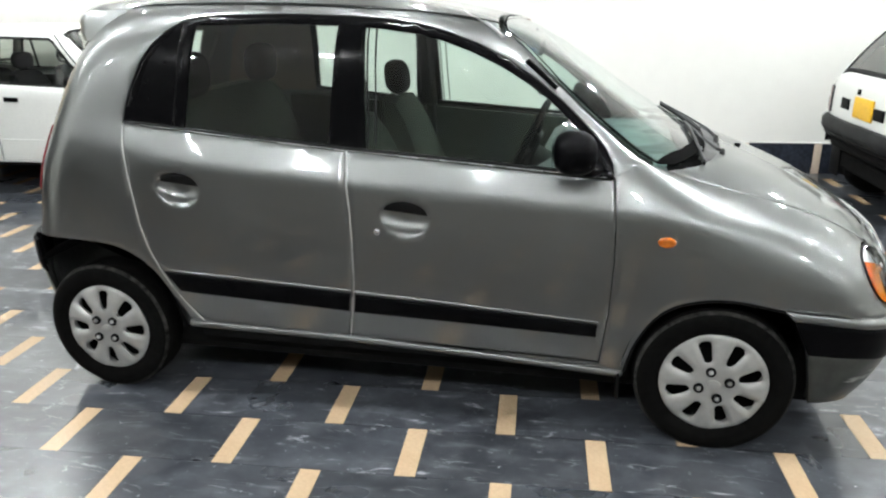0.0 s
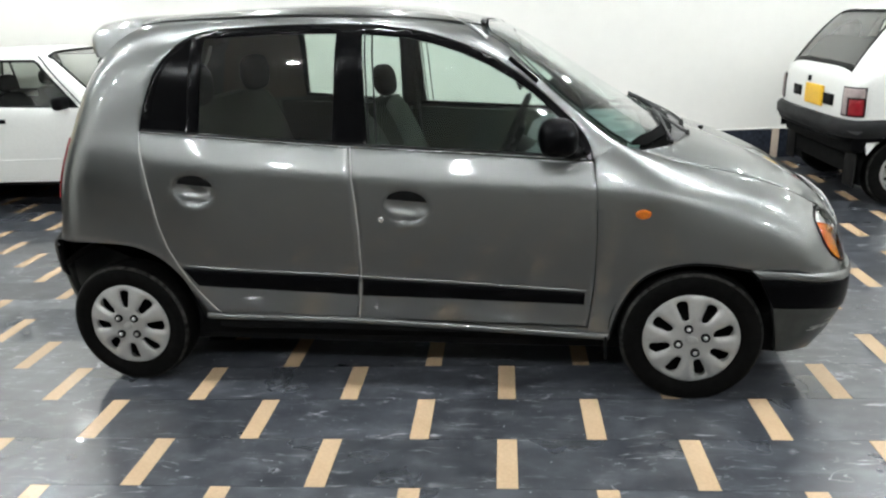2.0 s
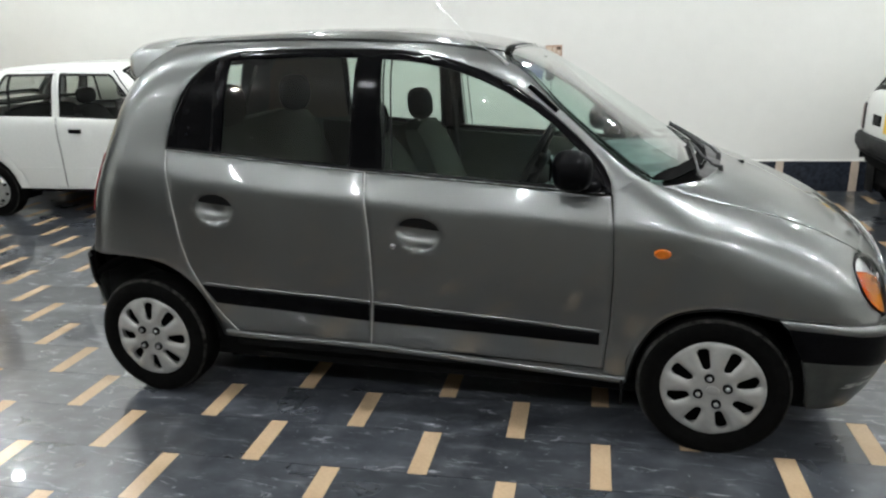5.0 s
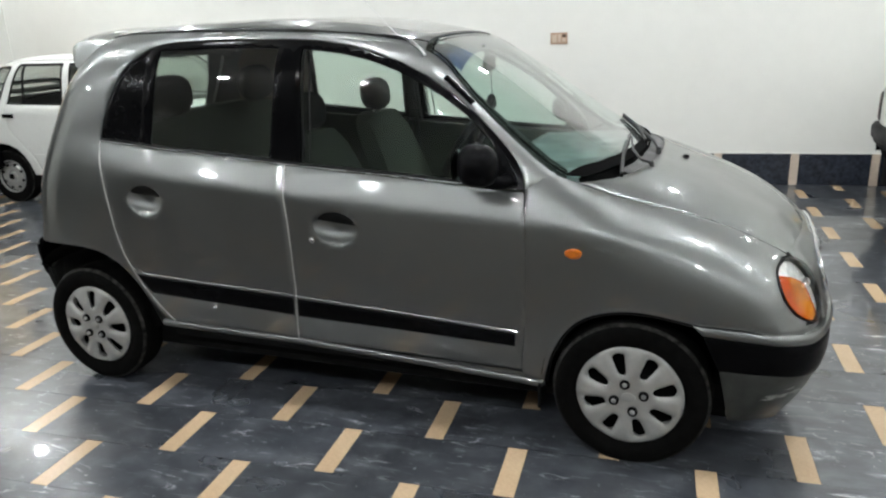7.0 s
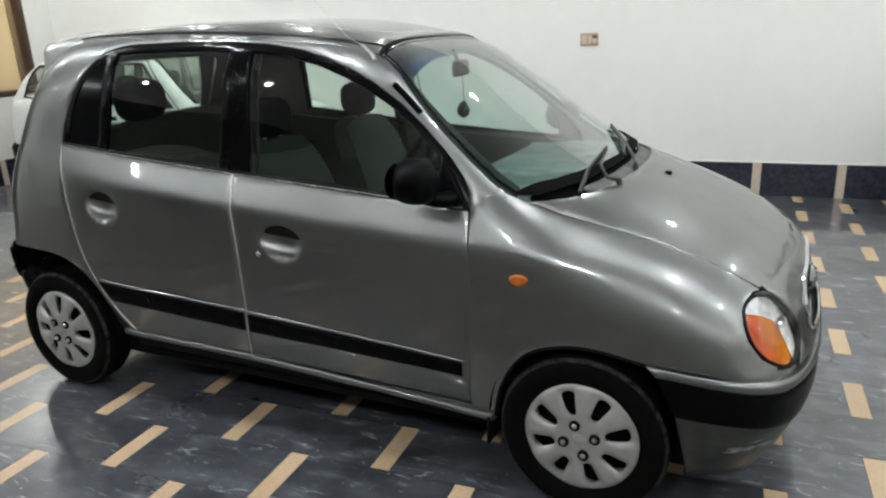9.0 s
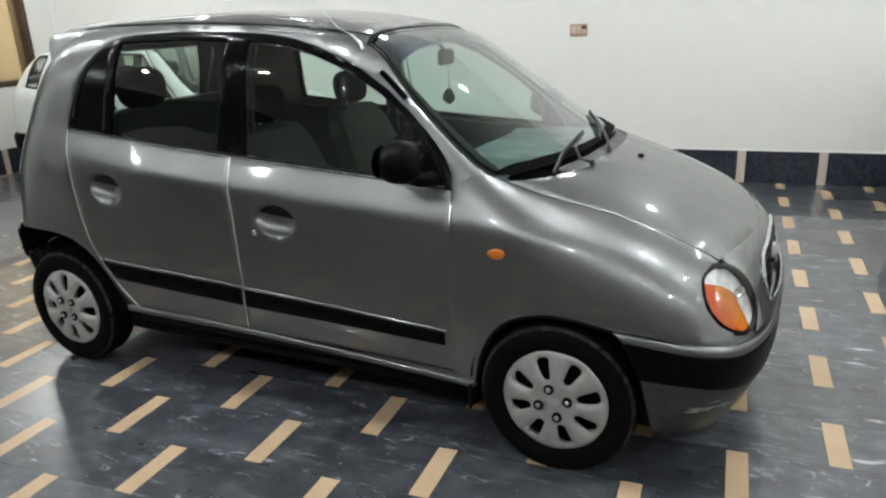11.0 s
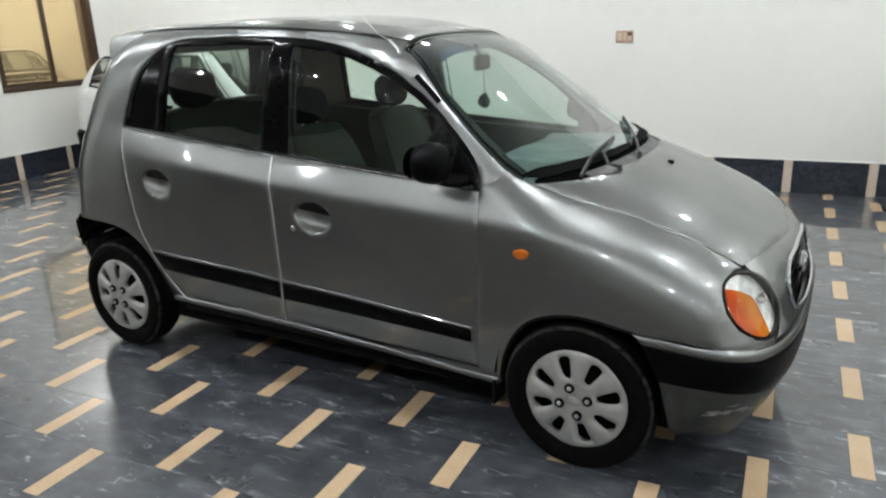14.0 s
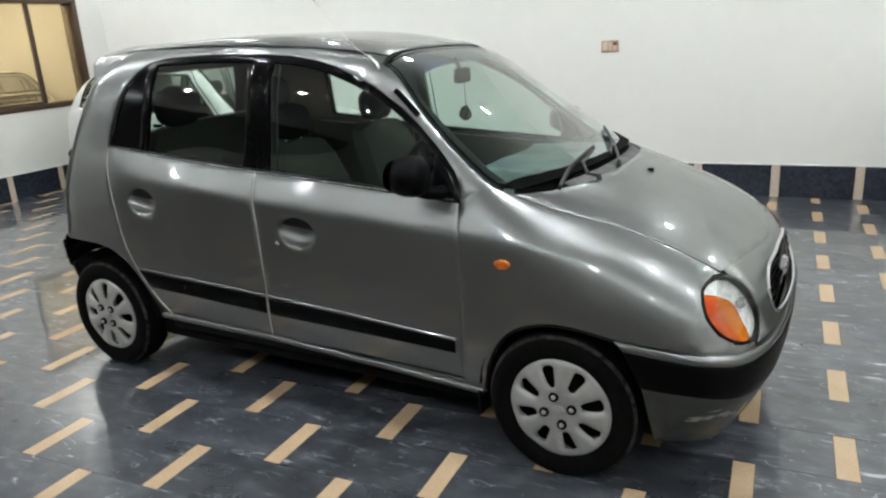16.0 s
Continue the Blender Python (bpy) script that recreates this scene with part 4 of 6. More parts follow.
for mirror in (False, True):
    def fit_part(nm, line, step, mat, parent, lbl="", **kw):
        return mesh_part(nm, *sheet(BODY.front, -1, line, step, scale=ARC, mirror=mirror, **kw), mat, parent, lbl)
    hl = fit_part("head_lamp", lamp, 0.02, REFLECTOR, grey, "oval head lamp with amber indicator", gap=-0.004, edge=0.001, thick=0.0, lift=-0.075)
    fit_part("lamp_rim", lamp, 0.02, SEAL, hl, "", holes=[shrink(lamp[::-1] if area(lamp) < 0 else lamp, 0.0025, ARC)], gap=-0.003, edge=0.0015, thick=0.014, lift=0.002)
    mesh_part("reflector", *sheet(bowl, -1, lamp, 0.008, scale=ARC, mirror=mirror, gap=-0.003, edge=0.002, thick=0.0), REFLECTOR, hl, "silver faceted lamp reflector", flat_from=20)
    mesh_part("indicator_lens", *sheet(bulge, -1, split_lamp(True), 0.012, scale=ARC, mirror=mirror, gap=0.0, edge=0.001, thick=0.006, lift=-0.004), AMBER_GLASS, hl, "amber indicator lens")
    bulb = np.array([(45.2, 0.65)])
    bc = BODY.front(bulb)[0] * np.array([1, -1 if mirror else 1, 1])
    v, f = lathe([(0.020, 0.0), (0.018, 0.006), (0.011, 0.011), (0.004, 0.013), (0.0, 0.013)], 20)
    rot = Matrix.Rotation(radians(-50 if not mirror else 50), 3, "Z")
    mesh_part("bulb_cup", [tuple(Vector((bc[0] - 0.012, bc[1] + (0.012 if not mirror else -0.012), bc[2])) + rot @ Vector((-p[1], p[0], p[2]))) for p in v], f, CHROME, hl)
    mesh_part("lens", *sheet(bulge, -1, lamp, 0.014, scale=ARC, mirror=mirror, gap=0.0, edge=0.0, thick=0.0), LENS, hl, "clear lamp lens")

for mirror in (False, True):
    mesh_part("lamp_panel", *sheet(BODY.front, -1, [(66, 0.50), (66, 0.60), (60, 0.63), (56, 0.588), (51, 0.548), (46, 0.534), (41, 0.545), (38, 0.575), (34, 0.59), (30, 0.50)], 0.03, scale=ARC, mirror=mirror, gap=0.0, edge=0.0, thick=0.0, lift=-0.012), PAINT, grey)

# front bumper in three bands
TOPZ = smooth_table([(0, 0.512), (30, 0.515), (50, 0.525), (58, 0.538), (70, 0.556), (80, 0.562)])
MIDZ = smooth_table([(0, 0.478), (40, 0.484), (50, 0.490), (58, 0.506), (67, 0.522), (80, 0.532)])
LOWZ = smooth_table([(0, 0.352), (46, 0.364), (55, 0.387), (63, 0.405), (75, 0.406)])
BOTZ = smooth_table([(0, 0.130), (30, 0.135), (50, 0.160), (62, 0.205), (70, 0.203)])


def band(lo, hi, alo, ahi):
    up = [(a, float(hi(abs(a)))) for a in np.linspace(ahi, -ahi, 61)]
    dn = [(a, float(lo(abs(a)))) for a in np.linspace(-alo, alo, 61)]
    return up + dn


bumper = mesh_part("front_bumper", *sheet(BODY.front, -1, band(MIDZ, TOPZ, 76.0, 78.2), 0.03, scale=ARC, gap=0.001, edge=0.009, thick=0.04, lift=0.016), PAINT, grey, "grey bumper with a black band")
mesh_part("bumper_band", *sheet(BODY.front, -1, band(LOWZ, MIDZ, 71.8, 76.0), 0.03, scale=ARC, gap=0.001, edge=0.006, thick=0.04, lift=0.014), BLACK_PLASTIC, bumper, "black plastic bumper band")
mesh_part("bumper_skirt", *sheet(BODY.front, -1, band(BOTZ, LOWZ, 68.3, 71.8), 0.03, scale=ARC, gap=0.001, edge=0.006, thick=0.04, lift=0.010), SHADED_SKIRT_PAINT, bumper, "scuffed grey bumper skirt")

# windscreen and cowl
ws_top = [(1.575, 0.0), (1.578, 0.15), (1.590, 0.30), (1.605, 0.42), (1.618, 0.470)]
ws_side = [(1.68, 0.492), (1.75, 0.530), (1.82, 0.565), (1.90, 0.592), (2.01, 0.617), (2.10, 0.634), (2.17, 0.636)]
ws_low = [(2.222, 0.610), (2.268, 0.55), (2.318, 0.45), (2.350, 0.34), (2.372, 0.20), (2.380, 0.0)]
ws_half = ws_top + ws_side + ws_low
ws_line = ws_half + [(s, -c) for s, c in ws_half[-2:0:-1]]
screen = mesh_part("windscreen", *sheet(BODY.top, -1, ws_line, 0.06, gap=0.0, edge=0.0, thick=0.0, lift=-0.002), WIND_GLASS, grey, "windscreen with a blue sun band")
inner = shrink(np.array(ws_line) if area(np.array(ws_line)) > 0 else np.array(ws_line)[::-1], 0.011)
mesh_part("black_border", *sheet(BODY.top, -1, ws_line, 0.05, holes=[inner], gap=0.0005, edge=0.0015, thick=0.0, lift=0.005), FRIT, screen)
trim_half = ws_top + ws_side
trim_in = [(s + 0.055, k * 0.90) for s, k in ws_top[:-1]] + [(1.690, 0.415)] + [(s, k - 0.050) for s, k in ws_side[1:]]
trim_line = trim_half + [(s, k) for s, k in trim_in[::-1]]
for mirror in (False, True):
    mesh_part("screen_trim", *sheet(BODY.top, -1, [(s, -k) for s, k in trim_line], 0.05, gap=0.0, edge=0.001, thick=0.0, lift=-0.030, mirror=mirror), CABIN, grey, "dark trim inside the windscreen pillar")
low_half = ws_low[::-1] + [(2.160, 0.630), (2.199, 0.575), (2.250, 0.50), (2.294, 0.39), (2.323, 0.27), (2.340, 0.13), (2.347, 0.0)]
low_line = low_half + [(s, -c) for s, c in low_half[::-1] if c > 1e-6]
mesh_part("lower_border", *sheet(BODY.top, -1, low_line, 0.05, gap=0.0, edge=0.001, thick=0.0, lift=0.006), FRIT, screen)
mesh_part("sun_band", *sheet(BODY.top, -1, [(1.625, 0.44), (1.745, 0.49), (1.725, 0.25), (1.72, 0.0), (1.725, -0.25), (1.745, -0.49), (1.625, -0.44), (1.60, 0.0)], 0.05, gap=0.0, edge=0.0, thick=0.0, lift=-0.006), SUN_BAND, screen, "blue tinted sun band")
cowl_out = [(s + 0.012, k) for s, k in bon]
cowl_in = [(s - 0.020, k) for s, k in ws_low[::-1]]
cowl_line = cowl_out[::-1] + [(s, -k) for s, k in cowl_out[1:]] + [(s, -k) for s, k in cowl_in[::-1]] + cowl_in[1:]
mesh_part("cowl", *sheet(BODY.top, -1, cowl_line, 0.03, gap=0.0, edge=0.001, thick=0.0, lift=-0.014), FRIT, grey, "black plastic cowl grille")
cw_out = [(s + 0.004, k) for s, k in bon if k < 0.36]
cw_in = [(s + 0.008, k) for s, k in ws_low[::-1] if k < 0.46]
cw_near = [(s + 0.004, k) for s, k in bon if k < 0.5]
cw_line = cw_near[::-1] + [(s, -k) for s, k in cw_out[1:]] + [(s, -k) for s, k in cw_in[::-1]] + [(s, k) for s, k in cw_in[1:]]
mesh_part("cowl_cover", *sheet(BODY.top, -1, cw_line, 0.02, gap=0.002, edge=0.003, thick=0.006, lift=-0.009), COWL_GREY, grey, "faded grey cowl cover")

# tail gate, rear lamps, rear bumper, spoiler
def back_phi(s, z):
    return math.degrees(math.atan2(float(GREY.width(s, z)), 0.35 - s))


edge_r = [(back_phi(s, z), z) for s, z in TAIL_EDGE[1:] + [(-0.31, 0.664)]]
gate_line = edge_r[::-1] + [(a * 0.5, 1.505) for a, z in edge_r[:1]] + [(-a * 0.5, 1.505) for a, z in edge_r[:1]] + [(-a, z) for a, z in edge_r]
BARC = (0.0115, 1.0)
glass_line = [(42, 1.12), (44, 1.30), (44, 1.43), (-44, 1.43), (-44, 1.30), (-42, 1.12)]
gate = mesh_part("tail_gate", *sheet(BODY.back, 1, gate_line, 0.04, holes=[glass_line], scale=BARC, gap=0.001, edge=0.004, thick=0.015), PAINT, grey)
mesh_part("rear_window", *sheet(BODY.back, 1, glass_line, 0.06, scale=BARC, gap=-0.006, edge=0.0, thick=0.0, lift=-0.006), REAR_GLASS, gate, "tinted rear window")
for mirror in (False, True):
    line = [(back_phi(s, z), z) for s, z in [(-0.185, 1.095), (-0.215, 1.0), (-0.245, 0.90), (-0.262, 0.84)]] + [(38, 0.84), (34, 0.95), (33, 1.09)]
    mesh_part("tail_lamp", *sheet(BODY.back, 1, line, 0.03, scale=BARC, gap=0.0, edge=0.003, thick=0.006, lift=0.006, mirror=mirror), RED_LENS, grey, "red tail lamp")
rb = [(back_phi(-0.315, 0.64), 0.64), (back_phi(-0.31, 0.5), 0.5), (back_phi(-0.29, 0.36), 0.36), (back_phi(-0.25, 0.24), 0.24)]
rb_up = [(a + 4.5, z) for a, z in rb[:2]][::-1] + [(-a - 4.5, z) for a, z in rb[:2]]
rb_dn = [(a + 3.0, z) for a, z in rb[1:]][::-1] + [(-a - 3.0, z) for a, z in rb[1:]]
rbump = mesh_part("rear_bumper", *sheet(BODY.back, 1, rb_up, 0.04, scale=BARC, gap=0.001, edge=0.008, thick=0.012, lift=0.020), BLACK_PLASTIC, grey, "black rear bumper")
mesh_part("bumper_skirt", *sheet(BODY.back, 1, rb_dn, 0.04, scale=BARC, gap=0.001, edge=0.005, thick=0.010, lift=0.012), SHADED_SKIRT_PAINT, rbump)
for mirror in (False, True):
    mesh_part("bumper_end", *sheet(BODY.side, 1, [(-0.385, 0.50), (-0.325, 0.50), (-0.300, 0.58), (-0.292, 0.655), (-0.385, 0.655)], 0.02, mirror=mirror, gap=0.0, edge=0.006, thick=0.02, lift=0.012), BLACK_PLASTIC, rbump)
    mesh_part("skirt_end", *sheet(BODY.side, 1, [(-0.340, 0.27), (-0.290, 0.27), (-0.310, 0.40), (-0.325, 0.50), (-0.380, 0.50)], 0.02, mirror=mirror, gap=0.0, edge=0.004, thick=0.02, lift=0.006), SHADED_SKIRT_PAINT, rbump)
bm = bmesh.new()
sp_rows = []
for c in np.linspace(-0.565, 0.565, 37):
    k = abs(c) / 0.565
    s_tip = -0.140 + 0.085 * k ** 3
    zt = float(GREY.height(0.10, min(abs(c), 0.495))) + 0.003
    rnd = 0.80 + 0.20 * math.sqrt(max(1 - (max(k - 0.93, 0) / 0.07) ** 2, 0))
    row = [(0.19, c, zt + 0.004), (0.06, c, zt + 0.006), (-0.03, c, zt + 0.001), (s_tip + 0.022, c, zt - 0.008), (s_tip + 0.006, c, zt - 0.018), (s_tip, c, zt - 0.036), (s_tip + 0.003, c, zt - 0.075), (s_tip + 0.018, c, zt - 0.108), (s_tip + 0.05, c, zt - 0.122), (0.03, c, zt - 0.10)]
    sp_rows.append([(0.06 + (s - 0.06) * rnd, cc * (1.02 - 0.6 * k ** 8 * (z - zt + 0.12)), zt - 0.08 + (z - zt + 0.08) * rnd) for s, cc, z in row])
sv = [p for r in sp_rows for p in r]
k = len(sp_rows[0])
sf = [(i * k + q, (i + 1) * k + q, (i + 1) * k + q + 1, i * k + q + 1) for i in range(len(sp_rows) - 1) for q in range(k - 1)]
sf += [tuple(range(k)), tuple(range((len(sp_rows) - 1) * k, len(sp_rows) * k))[::-1]]
mesh_part("roof_spoiler", sv, sf, PAINT, grey)

for sg in (-1, 1):
    g = BODY.side(np.array(softened([(0.085, 1.556), (0.045, 1.532), (0.0, 1.478), (-0.042, 1.420), (-0.060, 1.395)])))
    v, f = tube([(p[0], -sg * (p[1] - 0.0035), p[2]) for p in g], 0.005, 6)
    mesh_part("spoiler_gap", v, f, SEAL, grey)

# underbody and wheel housings
under = part("underbody", box(-0.24, 2.82, -0.64, 0.64, 0.145, 0.34, 0.05), UNDER, grey, smooth=False)
part("sill_inner", box(0.40, 2.06, -0.70, -0.56, 0.24, 0.36, 0.02), UNDER, grey)
part("sill_inner", box(0.40, 2.06, 0.56, 0.70, 0.24, 0.36, 0.02), UNDER, grey)
for cs, rx, rz, y0, y1 in ((-0.015, 0.365, 0.40, 0.44, 0.745), (AXLE + 0.005, 0.325, 0.335, 0.44, 0.735)):
    for sgn in (-1, 1):
        vv, ff = [], []
        n = 28
        for i in range(n + 1):
            a = math.pi * (0.02 + (0.74 if cs < 1 else 0.96) * i / n)
            x, z = cs + rx * math.cos(a), 0.265 + rz * math.sin(a)
            vv += [(x, sgn * y0, z), (x, sgn * y1, z)]
        ff = [(2 * i, 2 * i + 1, 2 * i + 3, 2 * i + 2) for i in range(n)]
        ff.append(tuple(range(0, 2 * n + 2, 2)))
        mesh_part("wheel_housing", vv, ff, UNDER, grey)


# ---- wheels ----
def slot(a, r0, r1, w0, w1, n=7):
    """A rounded slot that points outwards at angle a and widens with the radius."""
    pts = []
    for i in range(n):
        t = math.pi * (0.5 + i / (n - 1))
        pts.append((r0 + w0 + w0 * math.cos(t), w0 * math.sin(t)))
    for i in range(n):
        t = math.pi * (-0.5 + i / (n - 1))
        pts.append((r1 - w1 * 0.6 + w1 * 0.6 * math.cos(t), w1 * math.sin(t)))
    ca, sa = math.cos(a), math.sin(a)
    return [(ca * x - sa * y, sa * x + ca * y) for x, y in pts]


def wheel(parent, s, c, turn, tyre_r=0.278, cap_r=0.187, hub=None, fancy=True):
    """A road wheel whose outer face looks along -y of its own axes; its tyre is pressed flat where it stands."""
    hub = hub or tyre_r - 0.006
    w = new("wheel")
    w.parent = parent
    flip = 180 if c > 0 else 0
    w.matrix_local = pose(s, c, hub, 0, 0, flip) @ pose(0, 0, 0, 0, turn, 0)
    R0 = cap_r
    ct, st = math.cos(radians(turn)), math.sin(radians(turn))

    def pressed(verts):
        out = []
        for x, y, z in verts:
            x, z = ct * x + st * z, ct * z - st * x
            squash = max(-hub + 0.030 - z, 0) / 0.030
            z = max(z, -hub + 0.0005)
            out.append((ct * x - st * z, y - (0.006 * squash if y < 0.03 else 0), ct * z + st * x))
        return out
    prof = [(R0 - 0.015, 0.16), (R0 + 0.01, 0.155), (tyre_r - 0.045, 0.162), (tyre_r - 0.015, 0.150), (tyre_r - 0.002, 0.125), (tyre_r, 0.085), (tyre_r - 0.001, 0.035), (tyre_r - 0.006, 0.018), (tyre_r - 0.011, 0.013), (tyre_r - 0.016, 0.006),
            (tyre_r - 0.030, 0.001), (tyre_r - 0.048, -0.001), (R0 + 0.026, 0.001), (R0 + 0.022, 0.0035), (R0 + 0.012, 0.005), (R0 + 0.004, 0.010), (R0 - 0.006, 0.016), (R0 - 0.02, 0.03)]
    v, f = lathe(prof, 96)
    tyre = mesh_part("tyre", pressed(v), f, RUBBER, w)
    v, f = lathe([(tyre_r - 0.0055, 0.0170), (tyre_r - 0.0105, 0.0122), (tyre_r - 0.0152, 0.0055)], 96)
    mesh_part("tyre_shoulder", pressed(v), f, SHOULDER, tyre, "dusty worn tyre shoulder")
    v, f = lathe([(0.0, 0.055), (0.10, 0.055), (R0 - 0.01, 0.06), (R0 - 0.004, 0.02)], 40)
    mesh_part("rim", v, f, UNDER if fancy else STEEL, w)
    if not fancy:
        return w

    def dome(p):
        """Eight raised petals; the hollows between them run out to the rim and hold the slots."""
        r = np.hypot(p[:, 0], p[:, 1])
        th = np.arctan2(p[:, 1], p[:, 0])
        off = np.abs((th % (math.pi / 4)) - math.pi / 8) * r
        wide = 0.017 + 0.15 * np.clip(r - 0.08, 0, 0.2)
        u = np.clip(1.55 - off / wide, 0, 1)
        v = np.clip((r - 0.068) / 0.045, 0, 1)
        hollow = u * u * (3 - 2 * u) * v * v * (3 - 2 * v) * (1 - 0.75 * np.clip((r - 0.160) / 0.022, 0, 1))
        y = 0.003 - 0.015 * np.sin(math.pi * np.clip(r / R0, 0, 1) ** 1.25) - 0.006 * np.exp(-(r / 0.06) ** 2) + 0.004 * np.clip((r - R0 + 0.012) / 0.012, 0, 1) ** 2
        return np.stack([p[:, 0], y + 0.013 * hollow, p[:, 1]], 1)
    disc = [(R0 * math.cos(a), R0 * math.sin(a)) for a in (2 * math.pi * i / 96 for i in range(96))]
    slots = [slot(2 * math.pi * (i + 0.5) / 8, 0.084, 0.165, 0.0140, 0.0220) for i in range(8)]
    cover = mesh_part("wheel_cover", *sheet(dome, 1, disc, 0.0095, holes=slots, gap=0.0, edge=0.002, thick=0.022), CAP_SILVER, w, "silver plastic wheel cover with eight slots", flat_from=50)
    for i in range(4):
        a = 2 * math.pi * i / 4 + math.pi / 8
        x, z = 0.053 * math.cos(a), 0.053 * math.sin(a)
        v, f = lathe([(0.0, -0.026), (0.005, -0.025), (0.0085, -0.020), (0.0095, 0.0)], 12)
        mesh_part("nut", [(p[0] + x, p[1], p[2] + z) for p in v], f, STEEL, cover)
        v, f = lathe([(0.0095, -0.0165), (0.0150, -0.0195), (0.0175, -0.017), (0.0180, 0.0)], 18)
        mesh_part("nut_recess", [(p[0] + x, p[1], p[2] + z) for p in v], f, UNDER, cover)
    v, f = lathe([(0.0, -0.0135), (0.018, -0.0130), (0.024, -0.0105), (0.026, 0.0)], 24)
    mesh_part("centre_badge", [(p[0] * 1.0, p[1], p[2] * 0.7) for p in v], f, CAP_SILVER, cover)
    return w


wheel(grey, 0.0, -0.755, -22.5, hub=0.271)
wheel(grey, AXLE, -0.755, 6.5, hub=0.262)
wheel(grey, 0.0, 0.755, 40, hub=0.271)
wheel(grey, AXLE, 0.755, 25, hub=0.262)

# ---- details of the grey hatchback ----
def capsule_strip(pts, r, mat, name, parent, label="", flat=1.0, sides=8):
    v, f = tube(pts, r, sides)
    return mesh_part(name, v, f, mat, parent, label)


for wing, mirror in zip(wings, (False, True)):
    mk = oval(2.212, 0.777, 0.030, 0.018, 20)
    mesh_part("marker_lamp", *sheet(BODY.side, 1, mk, 0.008, mirror=mirror, gap=0.0, edge=0.005, thick=0.014, lift=0.010), AMBER, wing, "amber side marker lamp")
    # rubber lip round the front wheel arch
    pts = [(s, z) for s, z in ARCH_FRONT]
    g = BODY.side(np.array(pts))
    if mirror:
        g = g * np.array([1, -1, 1])
    v, f = tube([(p[0], p[1] + (0.010 if not mirror else -0.010), p[2] - 0.004) for p in g], 0.010, 8)
    mesh_part("arch_lip", v, f, SEAL, wing)

# door mirrors
for mirror in (False, True):
    sg = 1 if mirror else -1
    bm = bmesh.new()
    bmesh.ops.create_uvsphere(bm, u_segments=28, v_segments=18, radius=1.0)

    def shell_shape(x, y, z):
        ex = math.copysign(abs(x) ** 0.75, x)
        ez = math.copysign(abs(z) ** 0.70, z)
        back = 0.064 if x < 0 else 0.078
        return (1.887 + ex * back + 0.012 * y, sg * (0.800 + y * 0.082), 1.078 + ez * 0.072 * (1 - 0.16 * max(y * 1.0, 0)) - 0.004 * y)
    warp(bm, shell_shape)
    md = part("door_mirror", bm, BLACK_PLASTIC, grey, "black plastic door mirror")
    base = [(1.90, 0.998), (2.008, 0.992), (1.992, 1.030), (1.955, 1.088), (1.915, 1.130), (1.905, 1.03)]
    mesh_part("mirror_base", *sheet(BODY.side, 1, base, 0.02, mirror=mirror, gap=0.002, edge=0.006, thick=0.02, lift=0.012), BLACK_PLASTIC, md)
    v, f = tube([(1.965, sg * 0.685, 1.004), (1.955, sg * 0.72, 1.006), (1.935, sg * 0.755, 1.014), (1.900, sg * 0.78, 1.03)], 0.026, 10)
    mesh_part("mirror_arm", v, f, BLACK_PLASTIC, md)
    bm = bmesh.new()
    bmesh.ops.create_circle(bm, cap_ends=True, segments=24, radius=1.0)
    warp(bm, lambda x, y, z: (1.8215, sg * (0.800 + x * 0.066), 1.078 + y * 0.056))
    part("mirror_glass", bm, CHROME, md)

# wipers, parked low on the screen
for arm, blade in (([(2.422, 0.33), (2.39, 0.37), (2.35, 0.30), (2.322, 0.10)], [(2.336, 0.515), (2.322, 0.36), (2.318, 0.20), (2.310, 0.045)]),
                   ([(2.430, 0.10), (2.405, 0.03), (2.345, -0.12), (2.262, -0.29)], [(2.372, 0.03), (2.338, -0.12), (2.290, -0.24), (2.236, -0.337)])):
    g = BODY.top(np.array(arm))
    v, f = tube([(p[0], p[1], p[2] + h) for p, h in zip(g, (0.012, 0.024, 0.026, 0.020))], 0.0065, 8, taper=0.0036)
    wp = mesh_part("wiper", v, f, WIPER_GREY, grey, "faded windscreen wiper")
    g = BODY.top(np.array(blade))
    for nm, h, r, mat in (("wiper_blade", 0.007, 0.0060, SEAL), ("wiper_bow", 0.018, 0.0048, WIPER_GREY)):
        v, f = tube([(p[0], p[1], p[2] + h) for p in g], r, 6)
        mesh_part(nm, v, f, mat, wp)
    pv = BODY.top(np.array([arm[0]]))[0]
    v, f = lathe([(0.0, -0.022), (0.006, -0.021), (0.010, -0.010), (0.011, 0.020)], 16)
    mesh_part("wiper_pivot", [(pv[0] + p[0], pv[1] + p[2], pv[2] - p[1]) for p in v], f, WIPER_GREY, wp)
pv = BODY.top(np.array([(2.532, 0.0)]))[0]
part("washer_nozzle", box(pv[0] - 0.012, pv[0] + 0.012, pv[1] - 0.008, pv[1] + 0.008, pv[2] - 0.004, pv[2] + 0.010, 0.004), BLACK_PLASTIC, grey)

